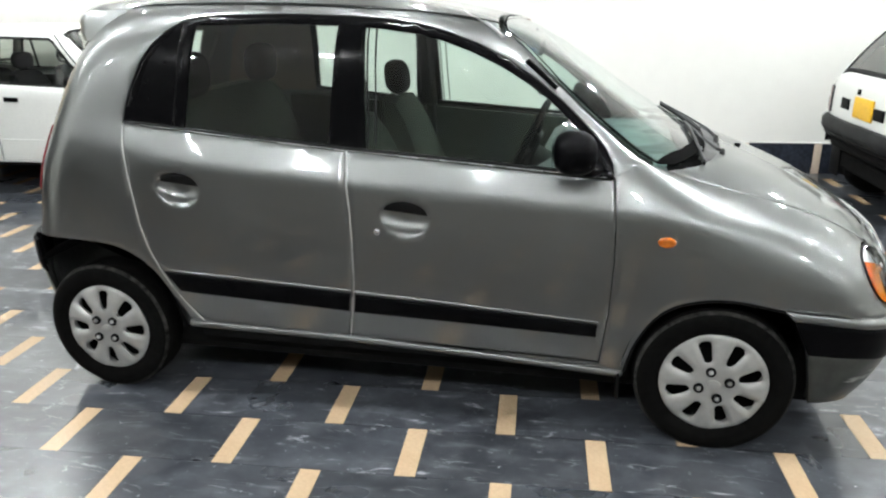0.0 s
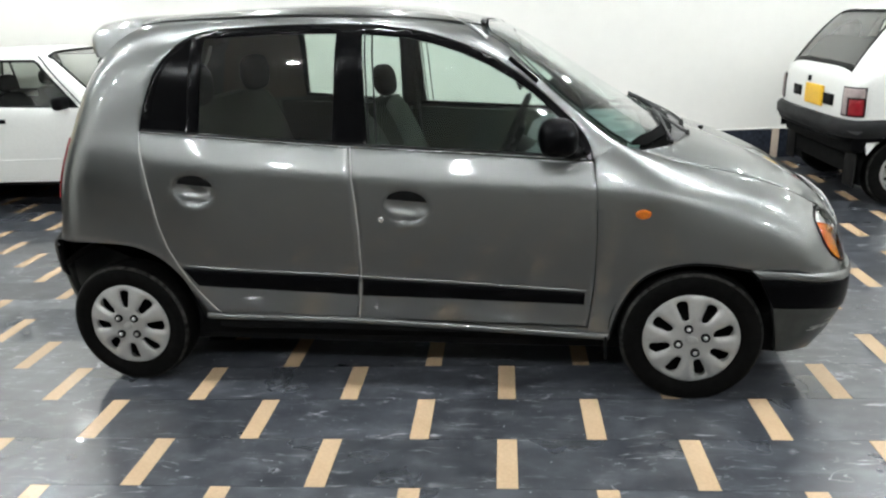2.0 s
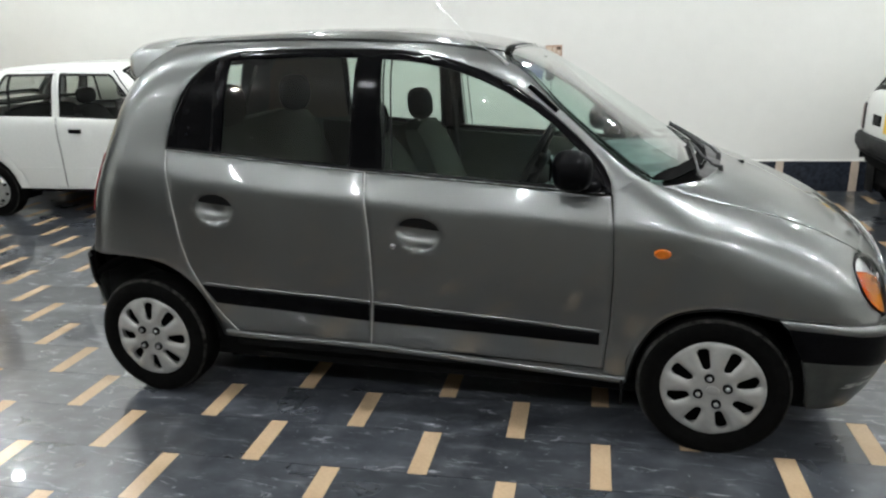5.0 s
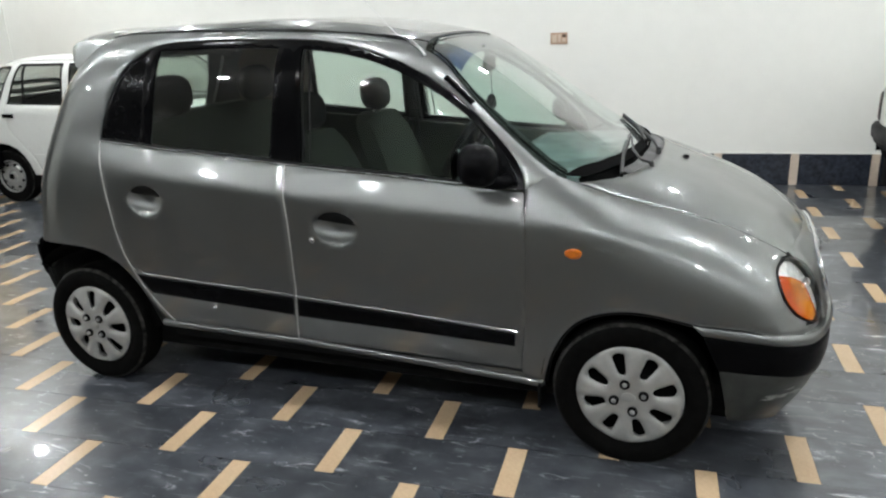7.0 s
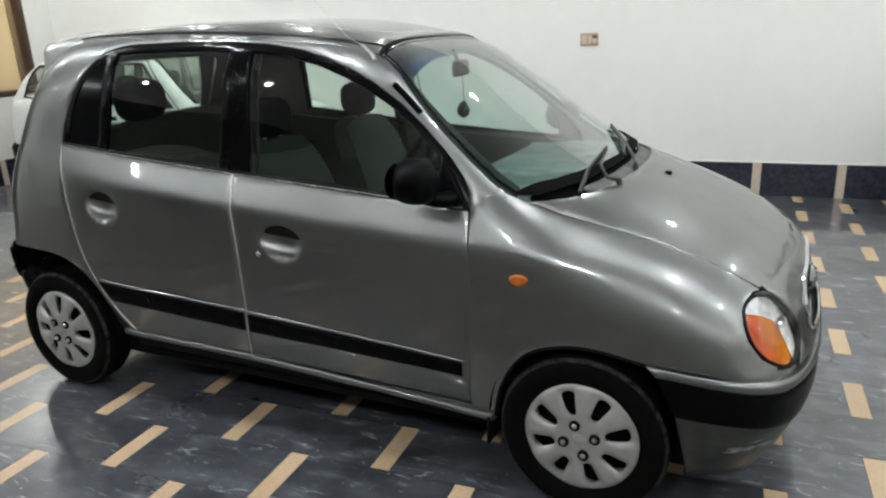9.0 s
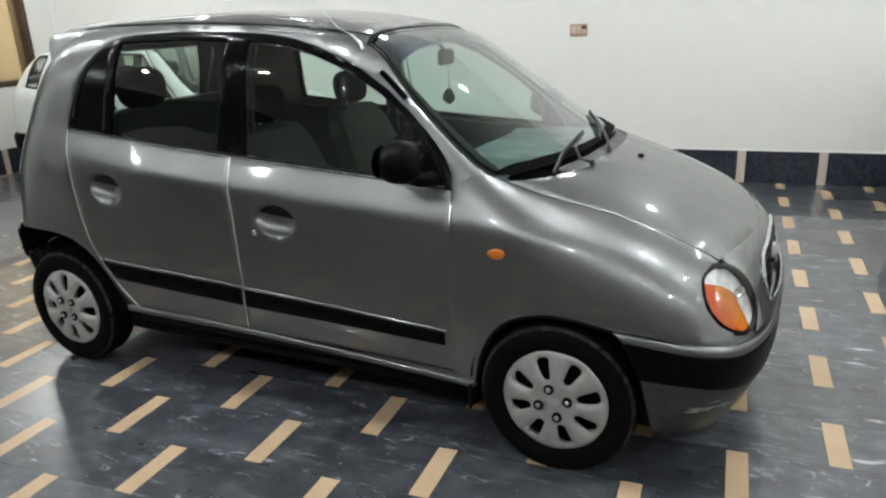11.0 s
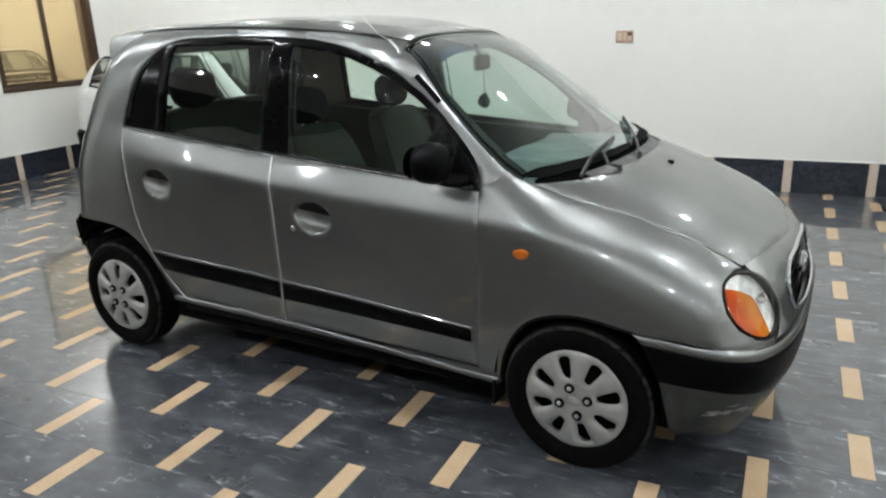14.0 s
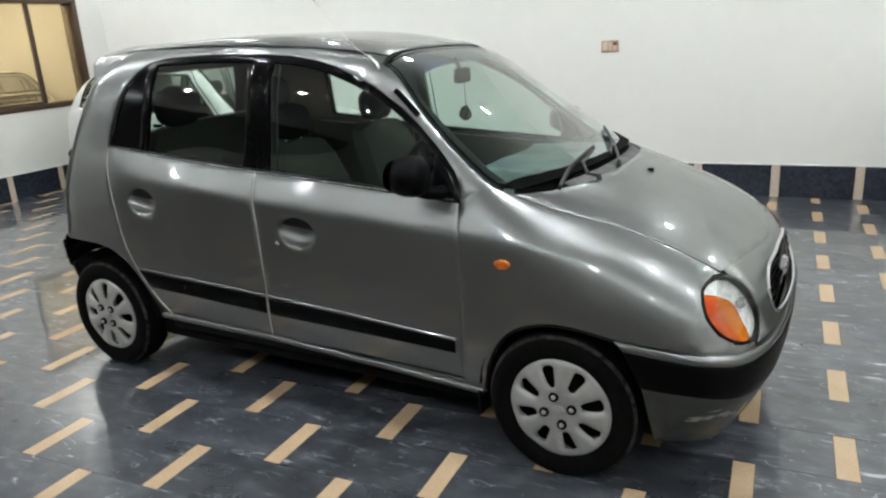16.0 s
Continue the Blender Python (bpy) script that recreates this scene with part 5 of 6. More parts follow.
# aerial and its clip on the pillar
a0 = BODY.side(np.array([(1.60, 1.430)]))[0]
aer = capsule_strip([(1.615, a0[1] - 0.004, 1.432), (1.59, -0.500, 1.452), (1.545, -0.485, 1.482)], 0.006, STEEL, "aerial", grey, "thin steel roof aerial")
v, f = tube([(1.55, -0.485, 1.478), (1.485, -0.482, 1.510), (1.385, -0.482, 1.610), (1.295, -0.482, 1.708), (1.15, -0.482, 1.88)], 0.0014, 6)
mesh_part("aerial_rod", v, f, STEEL, aer)
for mirror in (False, True):
    g = BODY.side(np.array([(1.705, 1.352), (1.755, 1.312), (1.815, 1.262)]))
    if mirror:
        g = g * np.array([1, -1, 1])
    v, f = tube([(p[0], p[1], p[2]) for p in g], 0.011, 8)
    mesh_part("pillar_clip", v, f, BLACK_TRIM, grey)
# dark seam along the roof edge
for mirror in (False, True):
    g = BODY.top(np.array([(s, float(SEAM_C(s)) * 0.93) for s in np.linspace(0.24, 1.52, 26)]))
    if mirror:
        g = g * np.array([1, -1, 1])
    v, f = tube([(p[0], p[1], p[2] - 0.001) for p in g], 0.0042, 6)
    mesh_part("roof_moulding", v, f, SEAL, grey)

# mud flaps, tow eye
for s0, z0, z1, c in ((2.085, 0.15, 0.25, 0.655), (-0.270, 0.17, 0.36, 0.63)):
    for sg in (-1, 1):
        part("mud_flap", box(s0 - 0.006, s0 + 0.006, sg * c - 0.075, sg * c + 0.075, z0, z1, 0.005), SEAL, grey)

# scuffs on the bumper corner
random.seed(5)
for pa, pz, wa, wz in ((58.5, 0.318, 3.6, 0.011), (54.0, 0.322, 2.2, 0.007), (52.5, 0.312, 1.6, 0.012), (61.0, 0.309, 2.0, 0.004), (56.0, 0.345, 1.8, 0.004), (50.0, 0.300, 1.2, 0.010)):
    pts = []
    for i in range(22):
        t = 2 * math.pi * i / 22
        r = 0.55 + 0.5 * random.random()
        pts.append((pa + wa * r * math.cos(t), pz + wz * r * math.sin(t)))
    mesh_part("scuff", *sheet(BODY.front, -1, pts, 0.01, scale=ARC, gap=0.0, edge=0.0, thick=0.0, lift=0.0102), PLASTER, bumper, "bare scuffed patch")

# yellow scrape on the corner of the skirt
mesh_part("scrape", *sheet(BODY.front, -1, [(46.5, 0.325), (44.8, 0.315), (46.4, 0.285), (48.6, 0.268), (49.3, 0.276), (47.8, 0.296)], 0.01, scale=ARC, gap=0.0, edge=0.0, thick=0.0, lift=0.0104), SCRAPE, bumper, "yellow paint scrape")

# ---- cabin ----
def seat_back(name, s_low, z_low, s_up, z_up, c, wid, thick, mat, parent):
    bm = box(-0.5, 0.5, -0.5, 0.5, 0.0, 1.0, 0.0)
    bmesh.ops.subdivide_edges(bm, edges=bm.edges, cuts=7, use_grid_fill=True)

    def shape(x, y, z):
        taper = 1 - 0.22 * z ** 3
        rx = (1 - (2 * abs(y)) ** 4 * 0.35) * (1 - 0.35 * max(z - 0.85, 0) / 0.15)
        bolster = 0.022 * max(abs(y) * 2 - 0.55, 0) * (1 if x > 0 else 0)
        zz = z_low + (z_up - z_low) * z - 0.03 * (2 * abs(y)) ** 4 * z ** 6
        return (s_low + (s_up - s_low) * z + x * thick * rx + bolster, c + y * wid * taper, zz)
    warp(bm, shape)
    return part(name, bm, mat, parent)


def pillow(name, s, c, z, a, b, h, mat, parent, lean=0.0):
    bm = bmesh.new()
    bmesh.ops.create_uvsphere(bm, u_segments=24, v_segments=14, radius=1.0)

    def shape(x, y, z1):
        e = lambda t, k: math.copysign(abs(t) ** k, t)
        return (s + a * e(x, 0.8) + lean * z1, c + b * e(y, 0.72), z + h * e(z1, 0.72))
    warp(bm, shape)
    return part(name, bm, mat, parent)


for c in (-0.345, 0.345):
    st = new("front_seat")
    st.parent = grey
    st["label"] = "grey cloth front seat with headrest"
    part("seat_cushion", box(1.12, 1.60, c - 0.235, c + 0.235, 0.42, 0.58, 0.06, 4), CLOTH, st)
    seat_back("backrest", 1.20, 0.55, 0.985, 1.12, c, 0.48, 0.13, CLOTH, st)
    pillow("headrest", 0.985, c, 1.205, 0.050, 0.125, 0.080, BLACK_CLOTH, st, -0.012)
    for dc in (-0.05, 0.05):
        v, f = tube([(0.995, c + dc, 1.08), (0.988, c + dc, 1.16)], 0.006, 8)
        mesh_part("headrest_post", v, f, STEEL, st)
bench = new("rear_seat")
bench.parent = grey
bench["label"] = "grey cloth rear bench with black headrests"
part("seat_cushion", box(0.28, 0.80, -0.60, 0.60, 0.40, 0.56, 0.06, 4), CLOTH, bench)
seat_back("backrest", 0.36, 0.52, 0.23, 1.19, 0.0, 1.26, 0.12, CLOTH, bench)
for c in (-0.345, 0.345):
    pillow("headrest", 0.27, c, 1.27, 0.055, 0.135, 0.095, BLACK_CLOTH, bench)
part("parcel_shelf", box(-0.22, 0.22, -0.60, 0.60, 1.06, 1.085, 0.008), CABIN, grey)
part("cabin_floor", box(-0.2, 2.25, -0.62, 0.62, 0.34, 0.38), CABIN, grey)
for sg in (-1, 1):
    for nm, s0, s1, zt0, zt1 in (("rear_door_card", 0.30, 1.04, 1.085, 1.035), ("front_door_card", 1.07, 2.02, 1.03, 0.965)):
        bm = box(s0, s1, -0.5, 0.5, 0.0, 1.0)
        bmesh.ops.subdivide_edges(bm, edges=bm.edges, cuts=4, use_grid_fill=True)
        warp(bm, lambda x, y, z: (x, sg * (0.628 + 0.028 * y + (0.012 if 0.3 < z < 0.8 else 0) * (1 if y < 0 else 0)), 0.36 + z * (zt0 + (zt1 - zt0) * (x - s0) / (s1 - s0) - 0.36)))
        if sg < 0:
            bmesh.ops.reverse_faces(bm, faces=bm.faces)
        part(nm, bm, CLOTH, grey)
    mesh_part("pillar_trim", *sheet(BODY.side, 1, [(1.03, 1.05), (1.115, 1.045), (1.10, 1.475), (1.045, 1.478)], 0.05, mirror=sg > 0, gap=0.0, edge=0.002, thick=0.03, lift=-0.026), CABIN, grey)
    mesh_part("quarter_trim", *sheet(BODY.side, 1, [(-0.12, 1.09), (0.425, 1.10), (0.445, 1.515), (0.10, 1.52), (-0.02, 1.38)], 0.05, mirror=sg > 0, gap=0.0, edge=0.002, thick=0.0, lift=-0.024), CLOTH_TAN, grey, "tan quarter trim")
    v, f = tube([(1.085, sg * 0.545, 1.42), (1.10, sg * 0.585, 1.15), (1.13, sg * 0.60, 0.75)], 0.012, 6)
    mesh_part("seat_belt", [(p[0] * 1.0, p[1], p[2]) for p in v], f, CABIN, grey)

# dashboard, wheel, mirror, pendant
dash_prof = [(1.76, 0.62), (1.74, 0.80), (1.76, 0.93), (1.82, 0.965), (1.92, 0.975), (2.10, 0.985), (2.30, 0.985), (2.34, 0.90), (2.30, 0.62)]
dv, df = [], []
cs = np.linspace(-0.60, 0.60, 13)
for c in cs:
    for s, z in dash_prof:
        bulge = 0.025 * math.exp(-((c + 0.34) / 0.14) ** 2) if z > 0.9 and s < 1.95 else 0.0
        dv.append((s - 0.03 * (1 - abs(c)), c, z + bulge))
k = len(dash_prof)
for i in range(len(cs) - 1):
    for q in range(k - 1):
        df.append((i * k + q, (i + 1) * k + q, (i + 1) * k + q + 1, i * k + q + 1))
dash = mesh_part("dashboard", dv, df, DASH, grey, "grey plastic dashboard")
dv, df = [], []
for i, c in enumerate(np.linspace(-0.52, 0.54, 16)):
    for j, s in enumerate(np.linspace(1.86, 2.24, 8)):
        dv.append((s + 0.01 * math.sin(7 * c), c, 0.990 + 0.018 * noise.noise(Vector((s * 6, c * 6, 0.3)))))
df = [(i * 8 + j, i * 8 + j + 1, (i + 1) * 8 + j + 1, (i + 1) * 8 + j) for i in range(15) for j in range(7)]
mesh_part("dashboard_mat", dv, [q[::-1] for q in df], DASH_PALE, dash, "pale crumpled dashboard cover with painted screen reflections")
stw = new("steering_wheel")
stw.parent = grey
stw.matrix_local = pose(1.690, -0.36, 1.02, 0, -64, 0)
bm = bmesh.new()
N, M, RR, rr = 44, 10, 0.178, 0.0145
vs = [[bm.verts.new(((RR + rr * math.cos(b)) * math.cos(a), (RR + rr * math.cos(b)) * math.sin(a), rr * math.sin(b))) for b in (2 * math.pi * j / M for j in range(M))] for a in (2 * math.pi * i / N for i in range(N))]
for i in range(N):
    for j in range(M):
        bm.faces.new((vs[i][j], vs[(i + 1) % N][j], vs[(i + 1) % N][(j + 1) % M], vs[i][(j + 1) % M]))
part("wheel_ring", bm, BLACK_PLASTIC, stw)
part("wheel_hub", box(-0.07, 0.07, -0.075, 0.075, -0.045, 0.0, 0.02, 3), BLACK_PLASTIC, stw)
for a in (200, 340, 90, 270):
    v, f = tube([(0.05 * math.cos(radians(a)), 0.05 * math.sin(radians(a)), -0.02), (0.172 * math.cos(radians(a)), 0.172 * math.sin(radians(a)), 0.0)], 0.013, 8)
    mesh_part("wheel_spoke", v, f, BLACK_PLASTIC, stw)
v, f = tube([(1.68, -0.36, 1.0), (1.80, -0.36, 0.945)], 0.045, 14)
mesh_part("steering_column", v, f, CABIN, grey)
rvm = part("inside_mirror", box(1.698, 1.724, -0.090, 0.040, 1.335, 1.400, 0.014, 3), BLACK_PLASTIC, grey, "black inside mirror")
v, f = tube([(1.715, -0.05, 1.39), (1.69, -0.05, 1.44)], 0.008, 8)
mesh_part("mirror_stem", v, f, BLACK_PLASTIC, rvm)
pen = capsule_strip([(1.712, -0.012, 1.34), (1.714, -0.01, 1.235)], 0.0022, SEAL, "hanging_ornament", grey, "black ornament hanging from the inside mirror")
for k in range(5):
    a = radians(-44 + 22 * k)
    loop = [(1.714 + 0.012 * math.sin(t) * math.cos(k), -0.01 + 0.030 * math.sin(a) * (1 - math.cos(t)) + 0.006 * math.sin(t), 1.232 - 0.030 * (1 - math.cos(t)) * math.cos(a)) for t in (2 * math.pi * j / 14 for j in range(15))]
    v, f = tube(loop, 0.0055, 6)
    mesh_part("tassel_loop", v, f, BLACK_CLOTH, pen)
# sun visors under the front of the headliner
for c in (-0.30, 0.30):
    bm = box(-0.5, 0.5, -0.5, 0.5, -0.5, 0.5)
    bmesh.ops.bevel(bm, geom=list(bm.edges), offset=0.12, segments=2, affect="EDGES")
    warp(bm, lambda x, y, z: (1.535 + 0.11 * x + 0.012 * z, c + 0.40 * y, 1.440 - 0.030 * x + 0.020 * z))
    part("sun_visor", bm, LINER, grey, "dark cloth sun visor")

# ---- the white cars ----
def white_car(name, shape, m, label, spec):
    """A small white hatchback from its shape and the outlines in spec."""
    root = thing(name, m, label, "car", "parked cars")
    pn = Panels(shape, spec["front_s"], spec["back_s"])
    seam = smooth_table(spec["seam"])

    def sz(s):
        return float(shape.height(s, float(seam(s))))

    def pair(nm, mat, parent, line, step=0.05, lbl="", **kw):
        out = []
        for i, mirror in enumerate((False, True)):
            par = parent[i] if isinstance(parent, list) else parent
            out.append(mesh_part(nm, *sheet(pn.side, 1, line, step, mirror=mirror, **kw), mat, par, lbl))
        return out
    s0, s1 = spec["side_span"]
    top_line = [(s, sz(s)) for s in np.linspace(s1, s0, 44)]
    side_line = spec["side_low"] + top_line + spec["side_tail"]
    doors = spec["doors"]
    pair("body_side", WHITE_PAINT, root, side_line, 0.045, holes=[d for _, d, _ in doors] + [q for q in spec["quarter"]], gap=0.0, edge=0.002, thick=0.02)
    for nm, line, pane in doors:
        made = pair(nm, WHITE_PAINT, root, line, 0.045, holes=[pane], gap=0.0025, edge=0.005)
        pair(nm + "_glass", CLEAR_GLASS, made, pane, 0.08, "car window glass", gap=-0.006, edge=0.0, thick=0.0, lift=-0.008)
        pair("window_seal", SEAL, made, pane, 0.04, "", holes=[shrink(resample(np.array(pane) if area(np.array(pane)) > 0 else np.array(pane)[::-1], 0.04), 0.012)], gap=-0.003, edge=0.001, thick=0.008, lift=0.001)
    for q in spec["quarter"]:
        pair("quarter_glass", spec["quarter_mat"], root, q, 0.08, "car window glass", gap=-0.006, edge=0.0, thick=0.0, lift=-0.008)
        pair("window_seal", SEAL, root, q, 0.04, "", holes=[shrink(resample(np.array(q) if area(np.array(q)) > 0 else np.array(q)[::-1], 0.04), 0.012)], gap=-0.003, edge=0.001, thick=0.008, lift=0.001)
    for hs, hz in spec["handles"]:
        pair("door_handle", BLACK_TRIM, root, [(hs, hz), (hs + 0.125, hz - 0.004), (hs + 0.125, hz + 0.034), (hs, hz + 0.036)], 0.02, "black door handle", gap=0.0, edge=0.006, thick=0.02, lift=0.012)
    # roof, bonnet, windscreen, rear window
    def cap(nm, mat, half, step, lbl="", **kw):
        line = half + [(s, -c) for s, c in half[::-1] if c > 1e-6]
        return mesh_part(nm, *sheet(pn.top, -1, line, step, **kw), mat, root, lbl)
    ra, rb_, wa, wb, ba, bb = spec["roof"] + spec["screen"] + spec["bonnet"]
    sm = lambda a, b, n, k=1.0: [(s, float(seam(s)) * k) for s in np.linspace(a, b, n)]
    cap("roof", WHITE_PAINT, [(ra, 0.0)] + sm(ra, rb_, 16) + [(rb_ - 0.02, 0.0)], 0.08, gap=0.0, edge=0.001, thick=0.015)
    scr = cap("windscreen", SCREEN_GLASS, [(wa - 0.02, 0.0)] + sm(wa, wb, 12, 0.98) + [(wb + 0.10, 0.0)], 0.10, "windscreen", gap=0.0, edge=0.0, thick=0.0, lift=-0.004)
    for sg in (-1, 1):
        g = pn.top(np.array([(s, sg * float(seam(s)) * 0.985) for s in np.linspace(wa, wb, 12)]))
        mesh_part("screen_seal", *tube([tuple(p) for p in g], 0.010, 6), SEAL, scr)
    g = pn.top(np.array([(wa - 0.018 + 0.018 * (k / 6) ** 2, float(seam(wa)) * 0.985 * k / 6) for k in range(-6, 7)]))
    mesh_part("screen_seal", *tube([tuple(p) for p in g], 0.010, 6), SEAL, scr)
    cap("bonnet", WHITE_PAINT, [(ba + 0.10, 0.0)] + sm(ba, bb, 14, 0.995) + [(bb + 0.02, 0.0)], 0.08, gap=0.002, edge=0.004)
    if spec.get("hatch"):
        h0, h1 = spec["hatch"]
        gl = [(h0 + 0.02, 0.0)] + sm(h0 + 0.02, h1 - 0.01, 8, 0.90) + [(h1 - 0.01, 0.0)]
        full = gl + [(s, -c) for s, c in gl[::-1] if c > 1e-6]
        ol = [(h0, 0.0)] + sm(h0, h1, 10) + [(h1, 0.0)]
        oline = ol + [(s, -c) for s, c in ol[::-1] if c > 1e-6]
        mesh_part("hatch_frame", *sheet(pn.top, -1, oline, 0.06, holes=[full], gap=0.001, edge=0.003), WHITE_PAINT, root)
        mesh_part("rear_window", *sheet(pn.top, -1, full, 0.08, gap=-0.008, edge=0.0, thick=0.0, lift=-0.005), HAZE_GLASS, root, "dusty rear window with black seal")
        mesh_part("window_seal", *sheet(pn.top, -1, full, 0.05, holes=[shrink(resample(np.array(full) if area(np.array(full)) > 0 else np.array(full)[::-1], 0.05), 0.015)], gap=-0.004, edge=0.001, thick=0.01, lift=0.002), SEAL, root)
    # ends
    zt = spec["tail_top"]
    phis = spec["tail_phi"]
    mesh_part("tail_panel", *sheet(pn.back, 1, [(phis, spec["tail_low"]), (phis, zt), (0.4 * phis, zt + 0.004), (-0.4 * phis, zt + 0.004), (-phis, zt), (-phis, spec["tail_low"])], 0.05, scale=(0.012, 1), gap=0.0, edge=0.003, thick=0.02), WHITE_PAINT, root)
    bl, bh = spec["bumper"]
    bp = spec["bumper_phi"]
    mesh_part("rear_bumper", *sheet(pn.back, 1, [(bp, bl), (bp, bh), (-bp, bh), (-bp, bl)], 0.05, scale=(0.012, 1), gap=0.0, edge=0.03, thick=0.08, lift=0.05), spec["bumper_mat"], root, "dark plastic rear bumper")
    pair("bumper_end", BLACK_PLASTIC, root, spec["bumper_end"], 0.05, "black bumper end", gap=0.0, edge=0.012, thick=0.05, lift=0.022)
    mesh_part("bumper_under", *sheet(pn.back, 1, [(bp - 3, bl - 0.03), (bp - 3, bl + 0.012), (-bp + 3, bl + 0.012), (-bp + 3, bl - 0.03)], 0.05, scale=(0.012, 1), gap=0.0, edge=0.02, thick=0.05, lift=0.030), BLACK_PLASTIC, root)
    for sg in (-1, 1):
        part("mud_flap", box(-0.345, -0.335, sg * 0.56 - 0.09, sg * 0.56 + 0.09, 0.15, 0.40, 0.004), SEAL, root)
    mesh_part("lower_valance", *sheet(pn.back, 1, [(bp - 14, 0.40), (bp - 10, bl), (-bp + 10, bl), (-bp + 14, 0.40)], 0.06, scale=(0.012, 1), gap=0.0, edge=0.01, thick=0.03, lift=-0.03), UNDER, root)
    for mirror in (False, True):
        a0, a1, z0, z1 = spec["lamp"]
        zm, am = z0 + (z1 - z0) * 0.62, a0 + (a1 - a0) * 0.36
        tl = mesh_part("tail_lamp", *sheet(pn.back, 1, [(am, z0), (a1, z0), (a1, zm), (am, zm)], 0.03, scale=(0.012, 1), gap=0.006, edge=0.006, thick=0.03, lift=0.016, mirror=mirror), RED_LENS, root, "red and pale tail lamp")
        mesh_part("upper_lens", *sheet(pn.back, 1, [(a0, z0), (am, z0), (am, zm), (a1, zm), (a1, z1), (a0, z1)], 0.03, scale=(0.012, 1), gap=0.006, edge=0.006, thick=0.03, lift=0.016, mirror=mirror), SMOKE_LENS, tl)
        mesh_part("lamp_backing", *sheet(pn.back, 1, [(a0 - 0.2, z0 - 0.003), (a1 + 0.2, z0 - 0.003), (a1 + 0.2, z1 + 0.003), (a0 - 0.2, z1 + 0.003)], 0.03, scale=(0.012, 1), gap=0.0, edge=0.004, thick=0.02, lift=0.010, mirror=mirror), BLACK_PLASTIC, tl)
    fr = spec["nose"]
    mesh_part("nose_panel", *sheet(pn.front, -1, [(78, fr[0]), (78, fr[1]), (-78, fr[1]), (-78, fr[0])], 0.06, scale=(0.010, 1), gap=0.0, edge=0.003, thick=0.02), WHITE_PAINT, root)
    mesh_part("front_bumper", *sheet(pn.front, -1, [(74, 0.25), (78, fr[0]), (-78, fr[0]), (-74, 0.25)], 0.06, scale=(0.010, 1), gap=0.0, edge=0.02, thick=0.06, lift=0.04), spec["bumper_mat"], root, "dark plastic front bumper")
    part("underbody", box(spec["tail_s"] + 0.12, spec["nose_s"] - 0.15, -0.54, 0.54, 0.22, 0.36, 0.03), UNDER, root, smooth=False)
    half = shape.half
    for ax in (0.0, spec["axle"]):
        for sg in (-1, 1):
            vv = []
            n = 20
            for i in range(n + 1):
                a = math.pi * (-0.1 + 1.2 * i / n)
                vv += [(ax + 0.315 * math.cos(a), sg * 0.40, 0.265 + 0.325 * math.sin(a)), (ax + 0.315 * math.cos(a), sg * (half - 0.03), 0.265 + 0.325 * math.sin(a))]
            mesh_part("wheel_housing", vv, [(2 * i, 2 * i + 1, 2 * i + 3, 2 * i + 2) for i in range(n)] + [tuple(range(0, 2 * n + 2, 2))], UNDER, root)
            w = wheel(root, ax, sg * (half - 0.045), 20, 0.262, 0.160, fancy=False)
            v, f = lathe([(0.0, 0.0), (0.028, 0.0), (0.032, 0.008), (0.034, 0.03), (0.050, 0.034), (0.060, 0.022), (0.105, 0.020), (0.125, 0.036), (0.146, 0.034), (0.150, 0.006), (0.160, 0.004), (0.164, 0.014)], 40)
            wc = mesh_part("wheel_disc", v, f, CAP_SILVER, w, "plain silver steel wheel disc")
            for i in range(8):
                a = 2 * math.pi * i / 8
                vh, fh = lathe([(0.0, 0.0), (0.013, 0.0), (0.013, 0.02)], 10)
                mesh_part("vent_hole", [(p[0] + 0.115 * math.cos(a), p[1] + 0.017, p[2] + 0.115 * math.sin(a)) for p in vh], fh, UNDER, wc)
            vh, fh = lathe([(0.0, -0.012), (0.024, -0.010), (0.030, 0.002)], 16)
            mesh_part("hub_cap", vh, fh, BLACK_PLASTIC, wc)
    # cabin
    b0 = spec["cabin"]
    part("cabin_floor", box(b0["rear"] - 0.25, b0["dash"] + 0.3, -0.56, 0.56, 0.36, 0.40), CABIN, root)
    for c in (-0.31, 0.31):
        st = new("front_seat")
        st.parent = root
        part("seat_cushion", box(b0["front"], b0["front"] + 0.45, c - 0.21, c + 0.21, 0.42, 0.56, 0.05, 3), BLACK_CLOTH, st)
        seat_back("backrest", b0["front"] + 0.06, 0.52, b0["front"] - 0.12, 1.02, c, 0.44, 0.12, BLACK_CLOTH, st)
        pillow("headrest", b0["front"] - 0.12, c, 1.10, 0.05, 0.12, 0.075, BLACK_CLOTH, st)
    part("rear_seat", box(b0["rear"] - 0.06, b0["rear"] + 0.45, -0.54, 0.54, 0.42, 0.55, 0.05, 3), CABIN, root)
    seat_back("rear_backrest", b0["rear"], 0.5, b0["rear"] - 0.12, b0["back"], 0.0, 1.14, 0.12, CABIN, root)
    part("parcel_shelf", box(b0["rear"] - 0.50, b0["rear"] - 0.05, -0.50, 0.50, b0["card"] + 0.14, b0["card"] + 0.16, 0.005), CABIN, root)
    part("dashboard", box(b0["dash"], b0["dash"] + 0.45, -0.56, 0.56, 0.62, 0.90, 0.05, 3), CABIN, root)
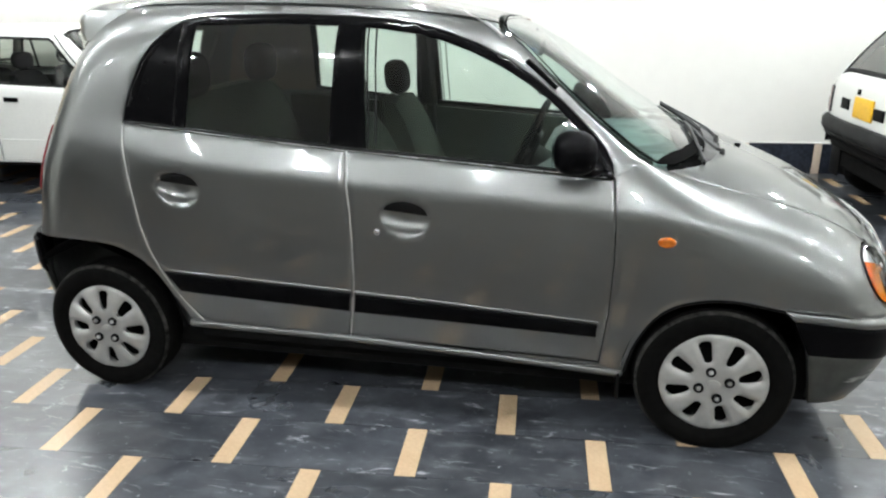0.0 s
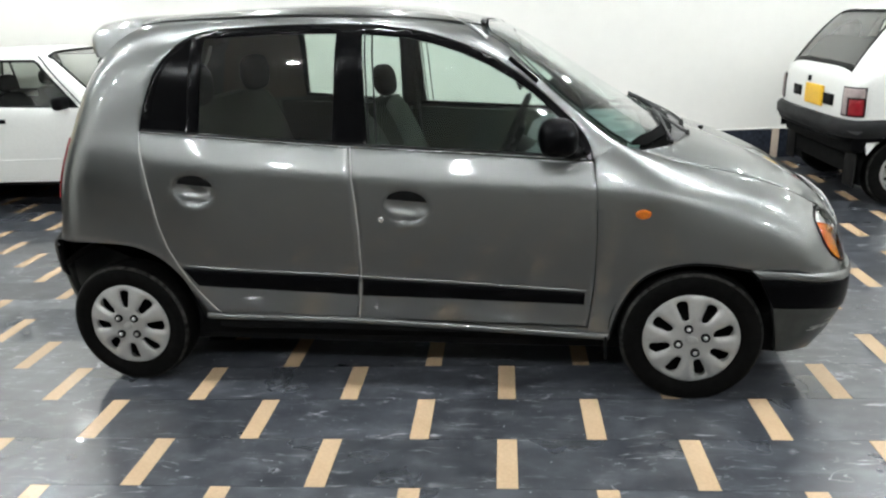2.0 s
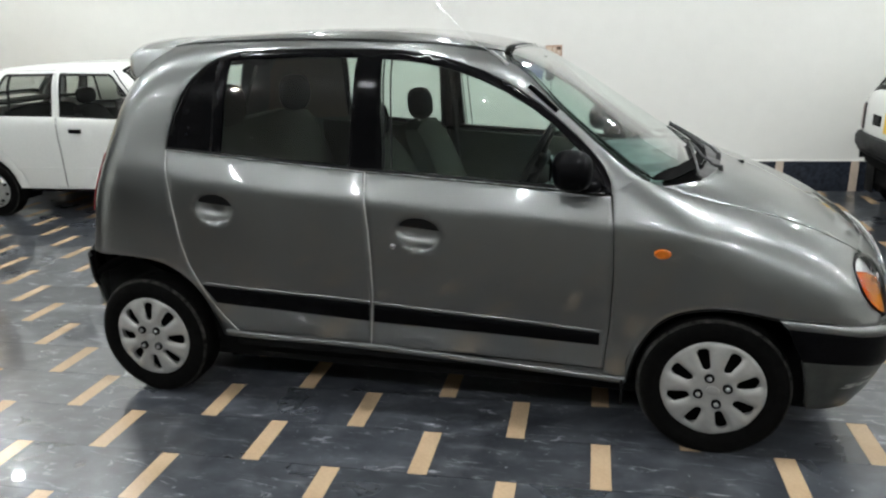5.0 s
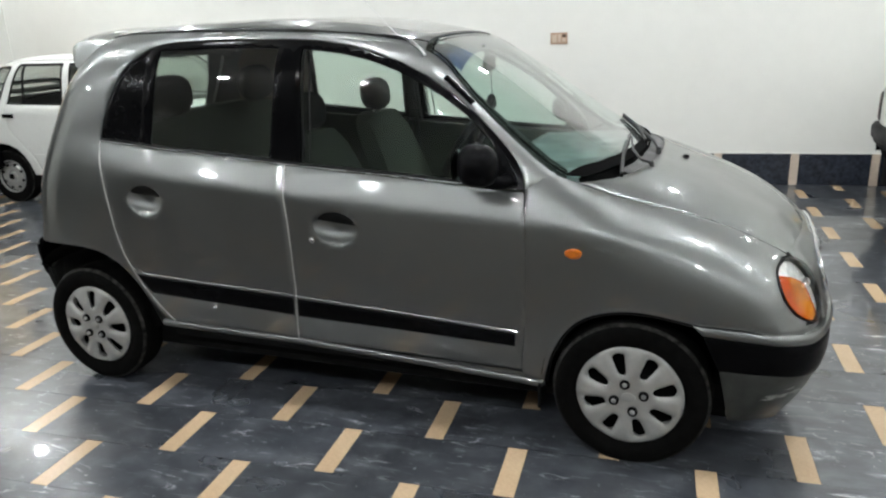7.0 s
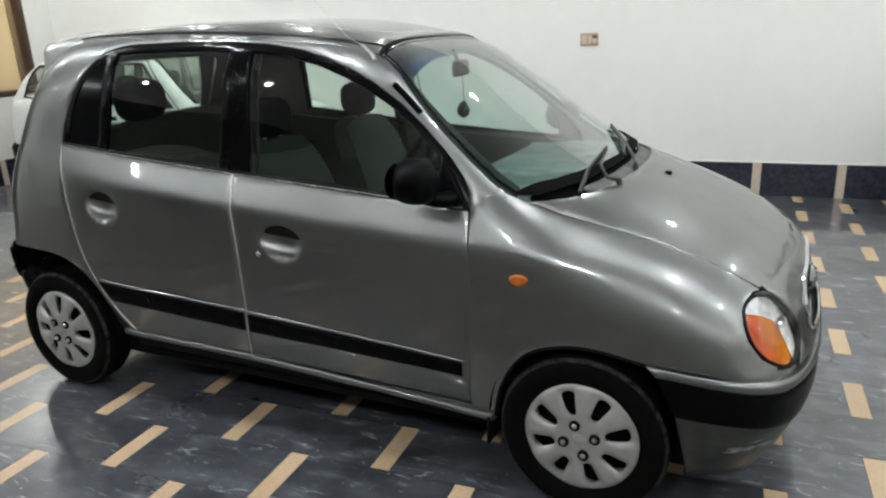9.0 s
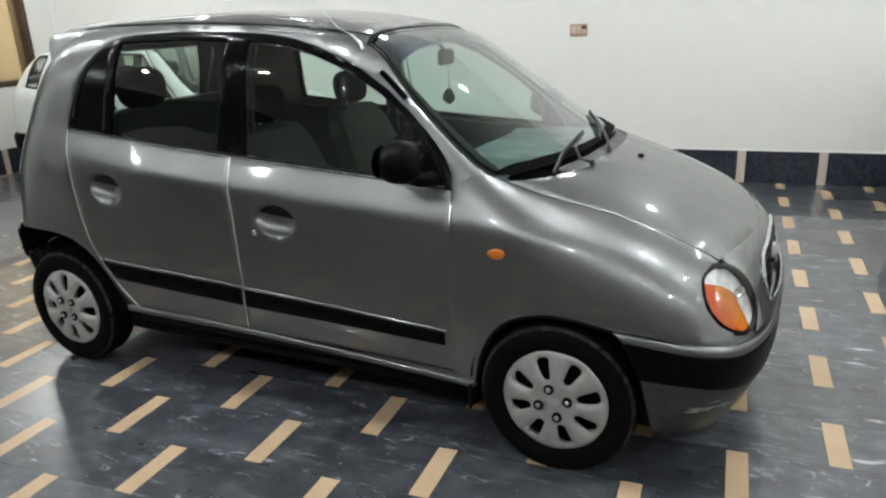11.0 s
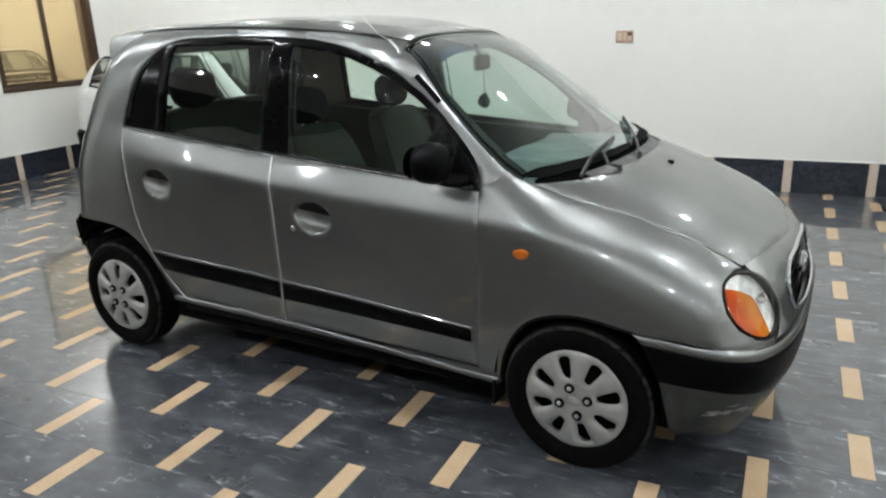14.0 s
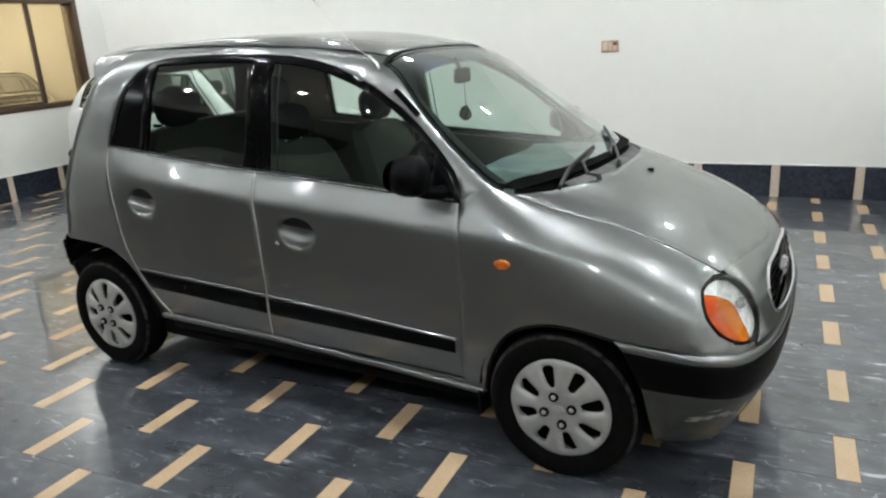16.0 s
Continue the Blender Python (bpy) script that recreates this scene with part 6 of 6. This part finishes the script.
    for sg in (-1, 1):
        part("door_card", box(b0["rear"] + 0.1, b0["dash"] + 0.2, sg * 0.585 - 0.015, sg * 0.585 + 0.015, 0.38, b0["card"], 0.01), CABIN, root)
        md = part("door_mirror", box(b0["dash"] - 0.04, b0["dash"] + 0.05, sg * (half + 0.045) - 0.075, sg * (half + 0.045) + 0.075, b0["card"] - 0.005, b0["card"] + 0.105, 0.03, 3), BLACK_PLASTIC, root, "black door mirror")
    return root, pn


WHITE_A = Shape(
    half=0.695,
    belt=[(-0.5, 0.985), (0.2, 0.955), (1.0, 0.935), (1.65, 0.895), (2.8, 0.84)],
    plan=[(-0.4, 0.01), (0.3, 0.0), (1.2, 0.0), (2.2, 0.01), (2.8, 0.03)],
    lean=[(-0.75, 0.05), (-0.62, 0.015), (-0.40, 0.004), (-0.33, 0.0), (-0.15, 0.0), (-0.04, 0.008), (0.0, 0.025), (0.25, 0.075), (0.45, 0.12)],
    top=[(-0.45, 0.97), (-0.35, 1.03), (-0.23, 1.15), (-0.05, 1.305), (0.07, 1.358), (0.24, 1.378), (0.8, 1.398), (1.2, 1.388), (1.45, 1.35), (1.62, 1.245), (1.8, 1.10), (1.95, 0.96), (2.1, 0.92), (2.5, 0.86), (2.78, 0.79), (2.9, 0.70)],
    round_from=[(-0.4, 0.8), (0.0, 0.95), (1.4, 0.98), (1.9, 0.75), (2.4, 0.6), (2.9, 0.5)],
    power=[(-0.4, 5.0), (1.4, 6.0), (2.0, 5.0), (2.8, 4.5)],
    tail=[(0.2, -0.43), (0.55, -0.445), (0.7, -0.435), (0.9, -0.40), (1.05, -0.35), (1.4, -0.20)],
    nose=[(0.2, 2.76), (0.5, 2.82), (0.7, 2.80), (0.8, 2.74), (0.95, 2.6)],
    tail_len=0.22, tail_pow=3.2, nose_len=((0, 0.3), (1, 0.3)), nose_pow=((0, 3.0), (1, 3.0)),
)


def arch(cx, r, z0, a0=-8, a1=188, n=13, cz=0.265):
    return [(cx + r * math.cos(radians(a)), cz + r * math.sin(radians(a))) for a in np.linspace(a1, a0, n)]


spec_a = dict(
    front_s=2.3, back_s=0.25,
    seam=[(-0.36, 0.55), (0.0, 0.515), (0.3, 0.52), (0.8, 0.53), (1.3, 0.52), (1.45, 0.50), (1.6, 0.54), (1.8, 0.59), (2.1, 0.60), (2.6, 0.58), (2.75, 0.55)],
    side_span=(-0.29, 2.58),
    side_low=[(-0.35, 0.50), (-0.325, 0.48)] + [p for p in arch(0.0, 0.325, 0.3) if p[1] > 0.28][1:] + [(0.325, 0.285), (1.97, 0.275)] + [p for p in arch(2.30, 0.325, 0.3) if p[1] > 0.28] + [(2.62, 0.42)],
    side_tail=[(-0.325, 0.98), (-0.35, 0.80)],
    doors=[("rear_door", [(0.095, 0.935), (0.15, 0.70), (0.36, 0.45), (0.42, 0.30), (0.825, 0.29), (0.83, 0.60), (0.822, 0.935), (0.825, 1.338), (0.285, 1.345), (0.24, 1.315)],
            [(0.150, 0.962), (0.785, 0.945), (0.795, 1.312), (0.300, 1.318), (0.272, 1.295)]),
           ("front_door", [(0.832, 0.93), (0.842, 0.60), (0.837, 0.29), (1.80, 0.285), (1.86, 0.60), (1.82, 0.862), (1.755, 0.925), (1.435, 1.282), (1.380, 1.322), (0.837, 1.338)],
            [(0.868, 0.940), (1.735, 0.900), (1.405, 1.270), (1.360, 1.296), (0.872, 1.312)])],
    quarter=[[(-0.095, 1.005), (0.062, 0.985), (0.195, 1.262), (0.185, 1.302), (0.055, 1.300), (0.005, 1.24)]],
    handles=[(0.095, 0.835), (0.955, 0.795)],
    roof=(0.08, 1.45), screen=(1.46, 1.90), bonnet=(1.93, 2.70), hatch=(-0.285, 0.08),
    tail_top=0.985, tail_phi=62, tail_low=0.50, bumper=(0.36, 0.55), bumper_phi=66, bumper_mat=BLACK_PLASTIC, bumper_end=[(-0.40, 0.39), (-0.335, 0.39), (-0.315, 0.50), (-0.40, 0.545)],
    quarter_mat=CLEAR_GLASS, lamp=(33, 45, 0.68, 0.90), nose=(0.50, 0.755), axle=2.30, tail_s=-0.46, nose_s=2.82,
    cabin=dict(back=1.0, rear=0.25, front=1.02, dash=1.62, card=0.90))
white_a, pn_a = white_car("white_hatchback", WHITE_A, pose(-5.29, 6.315, 0), "white five-door hatchback parked beside the wall", spec_a)

for mirror in (False, True):
    mesh_part("window_divider", *sheet(pn_a.side, 1, [(0.330, 0.956), (0.352, 0.955), (0.352, 1.317), (0.330, 1.317)], 0.05, mirror=mirror, gap=0.0, edge=0.002, thick=0.010, lift=0.001), SEAL, white_a, "black window divider bar")

    for nm, line, r, mat in (("door_gap", [(1.815, 0.865), (1.757, 0.927), (1.437, 1.284), (1.384, 1.324)], 0.006, SEAL), ("door_gap", [(0.831, 0.30), (0.836, 0.60), (0.827, 0.935)], 0.003, SEAL),
                             ("pressed_line", [(0.37, 0.482), (1.93, 0.470)], 0.006, WHITE_PAINT), ("drip_rail", [(0.10, 1.312), (0.30, 1.345), (0.90, 1.352), (1.36, 1.336), (1.45, 1.300), (1.76, 0.985)], 0.005, WHITE_PAINT)):
        g = pn_a.side(resample(line, 0.06, closed=False)) * np.array([1, -1 if mirror else 1, 1])
        mesh_part(nm, *tube([tuple(p) for p in g], r, 6), mat, white_a)

WHITE_B = Shape(
    half=0.700,
    belt=[(-0.5, 0.985), (0.5, 0.955), (1.6, 0.92), (2.7, 0.86)],
    plan=[(-0.45, 0.01), (0.3, 0.0), (1.4, 0.0), (2.2, 0.01), (2.7, 0.03)],
    lean=[(-0.75, 0.05), (-0.62, 0.015), (-0.35, 0.002), (-0.15, 0.0), (-0.04, 0.008), (0.0, 0.022), (0.25, 0.075), (0.45, 0.12)],
    top=[(-0.5, 0.93), (-0.43, 0.97), (-0.30, 1.14), (-0.14, 1.33), (-0.06, 1.385), (0.15, 1.405), (0.8, 1.415), (1.2, 1.40), (1.4, 1.36), (1.6, 1.22), (1.8, 1.06), (1.92, 0.95), (2.1, 0.91), (2.5, 0.85), (2.72, 0.78), (2.85, 0.70)],
    round_from=[(-0.45, 0.7), (0.0, 0.95), (1.4, 0.98), (1.9, 0.75), (2.4, 0.6), (2.9, 0.5)],
    power=[(-0.45, 6.0), (1.4, 6.0), (2.0, 5.0), (2.8, 4.5)],
    tail=[(0.2, -0.43), (0.5, -0.45), (0.75, -0.455), (0.9, -0.45), (1.0, -0.42), (1.4, -0.30)],
    nose=[(0.2, 2.70), (0.5, 2.76), (0.7, 2.74), (0.8, 2.68), (0.95, 2.5)],
    tail_len=0.14, tail_pow=4.0, nose_len=((0, 0.25), (1, 0.25)), nose_pow=((0, 3.5), (1, 3.5)),
)
spec_b = dict(
    front_s=2.2, back_s=0.25,
    seam=[(-0.43, 0.60), (-0.30, 0.575), (-0.1, 0.535), (0.3, 0.53), (0.8, 0.535), (1.3, 0.52), (1.42, 0.50), (1.6, 0.55), (1.8, 0.60), (2.1, 0.60), (2.5, 0.58), (2.7, 0.55)],
    side_span=(-0.40, 2.50),
    side_low=[(-0.40, 0.52), (-0.315, 0.50)] + [p for p in arch(0.0, 0.315, 0.3) if p[1] > 0.28][1:] + [(0.325, 0.285), (1.85, 0.275)] + [p for p in arch(2.175, 0.315, 0.3) if p[1] > 0.28] + [(2.50, 0.42)],
    side_tail=[(-0.41, 0.90), (-0.415, 0.75)],
    doors=[("rear_door", [(0.20, 0.935), (0.24, 0.66), (0.34, 0.45), (0.40, 0.30), (0.835, 0.29), (0.84, 0.60), (0.805, 0.935), (0.835, 1.345), (0.36, 1.355), (0.27, 1.30), (0.22, 1.10)],
            [(0.275, 0.965), (0.775, 0.955), (0.80, 1.310), (0.38, 1.320), (0.315, 1.275)]),
           ("front_door", [(0.815, 0.93), (0.85, 0.60), (0.845, 0.29), (1.72, 0.285), (1.78, 0.60), (1.70, 0.87), (1.62, 0.91), (1.40, 1.28), (1.34, 1.33), (0.845, 1.345)],
            [(0.870, 0.95), (1.58, 0.915), (1.375, 1.26), (1.32, 1.30), (0.885, 1.312)])],
    quarter=[rounded([(-0.16, 1.02), (0.14, 1.00), (0.17, 1.28), (-0.02, 1.29)], 2)],
    handles=[(0.25, 0.85), (0.90, 0.83)],
    roof=(-0.055, 1.40), screen=(1.41, 1.87), bonnet=(1.90, 2.62), hatch=(-0.415, -0.06),
    tail_top=0.985, tail_phi=57, tail_low=0.52, bumper=(0.525, 0.650), bumper_phi=60, bumper_mat=WORN_PLASTIC, bumper_end=[(-0.40, 0.42), (-0.325, 0.42), (-0.300, 0.53), (-0.20, 0.635), (-0.40, 0.650)],
    quarter_mat=DARK_GLASS, lamp=(38.5, 49.0, 0.675, 0.875), nose=(0.50, 0.745), axle=2.175, tail_s=-0.45, nose_s=2.76,
    cabin=dict(back=1.17, rear=0.22, front=0.95, dash=1.58, card=0.90))
white_b, pn_b = white_car("white_hatchback", WHITE_B, pose(2.875, 5.818, 0, 0, 0, 0.5), "small white hatchback with yellow plate and grey bumper", spec_b)
cover = [(-0.385, 0.0), (-0.385, 0.50), (-0.235, 0.47), (-0.235, 0.0)]
mesh_part("luggage_cover", *sheet(pn_b.top, -1, cover[:3] + [(-0.235, -0.47), (-0.385, -0.50)], 0.08, gap=0.0, edge=0.002, thick=0.0, lift=-0.045), CABIN, white_b, "black luggage cover")
# plate, handle and badges on its tail
def on_tail(nm, a0, a1, z0, z1, mat, lift, lbl=""):
    return mesh_part(nm, *sheet(pn_b.back, 1, [(a0, z0), (a1, z0), (a1, z1), (a0, z1)], 0.04, scale=(0.012, 1), gap=0.0, edge=0.003, thick=0.02, lift=lift), mat, white_b, lbl)


on_tail("number_plate", -5.0, 19.5, 0.70, 0.85, PLATE, 0.016, "yellow number plate")
# Black slabs stand in for the shaded recesses on both sides of the plate.
on_tail("plate_lamp", 20.5, 31.0, 0.725, 0.805, BLACK_PLASTIC, 0.010)
on_tail("plate_lamp", -24.0, -13.0, 0.735, 0.815, BLACK_PLASTIC, 0.010)
on_tail("hatch_lock", -4.0, -0.5, 0.865, 0.905, BLACK_PLASTIC, 0.012)

# ---- the floor: stone tiles and beige strips laid in half-shifted rows ----
floor = slab("floor", ROOM_X0 - 0.2, ROOM_X1 + 0.2, ROOM_Y0 - 0.2, ROOM_Y1 + 0.2, -0.12, -0.004, GROUT, "polished dark marble floor tiles with beige strips", "floor")
JOINT = 0.0008


def tile_mesh(name, w, h, mat):
    bm = box(-w / 2 + JOINT, w / 2 - JOINT, -h / 2 + JOINT, h / 2 - JOINT, -0.008, 0.0)
    me = bpy.data.meshes.new(name)
    bm.to_mesh(me)
    bm.free()
    me.materials.append(mat)
    return me


tile_data = tile_mesh("tile", PX - SW, PY, FLOOR_STONE)
strip_data = tile_mesh("strip", SW, PY, STRIP)
rest = {"tile": ([], []), "strip": ([], [])}


def lay(kind, x0, x1, y0, y1):
    cx0, cx1, cy0, cy1 = max(x0, ROOM_X0), min(x1, ROOM_X1), max(y0, ROOM_Y0), min(y1, ROOM_Y1)
    if cx1 - cx0 < 0.004 or cy1 - cy0 < 0.004:
        return
    near = -4.8 < (x0 + x1) / 2 < 3.4 and -0.35 < (y0 + y1) / 2 < 6.0
    if near:
        ob = new(kind, tile_data if kind == "tile" else strip_data)
        ob.location = ((x0 + x1) / 2, (y0 + y1) / 2, 0)
        ob.parent = floor
        return
    v, f = rest[kind]
    k = len(v)
    a0, a1, b0, b1 = cx0 + JOINT, cx1 - JOINT, cy0 + JOINT, cy1 - JOINT
    v += [(a0, b0, -0.006), (a1, b0, -0.006), (a1, b1, -0.006), (a0, b1, -0.006), (a0, b0, 0), (a1, b0, 0), (a1, b1, 0), (a0, b1, 0)]
    f += [tuple(k + i for i in q) for q in ((4, 5, 6, 7), (0, 1, 5, 4), (1, 2, 6, 5), (2, 3, 7, 6), (3, 0, 4, 7))]


for j in range(int((ROOM_Y0 - ROW0) / PY) - 1, int((ROOM_Y1 - ROW0) / PY) + 2):
    for k in range(-24, 24):
        if (k + j) % 2:
            xc = k * PX / 2
            lay("strip", xc - SW / 2, xc + SW / 2, ROW0 + j * PY, ROW0 + (j + 1) * PY)
            lay("tile", xc + SW / 2, xc + PX - SW / 2, ROW0 + j * PY, ROW0 + (j + 1) * PY)
for kind, mat in (("tile", FLOOR_STONE), ("strip", STRIP)):
    ob = mesh_part("far_" + kind + "s", *rest[kind], mat, floor, smooth=False)
    ob["kind"] = "stuff"
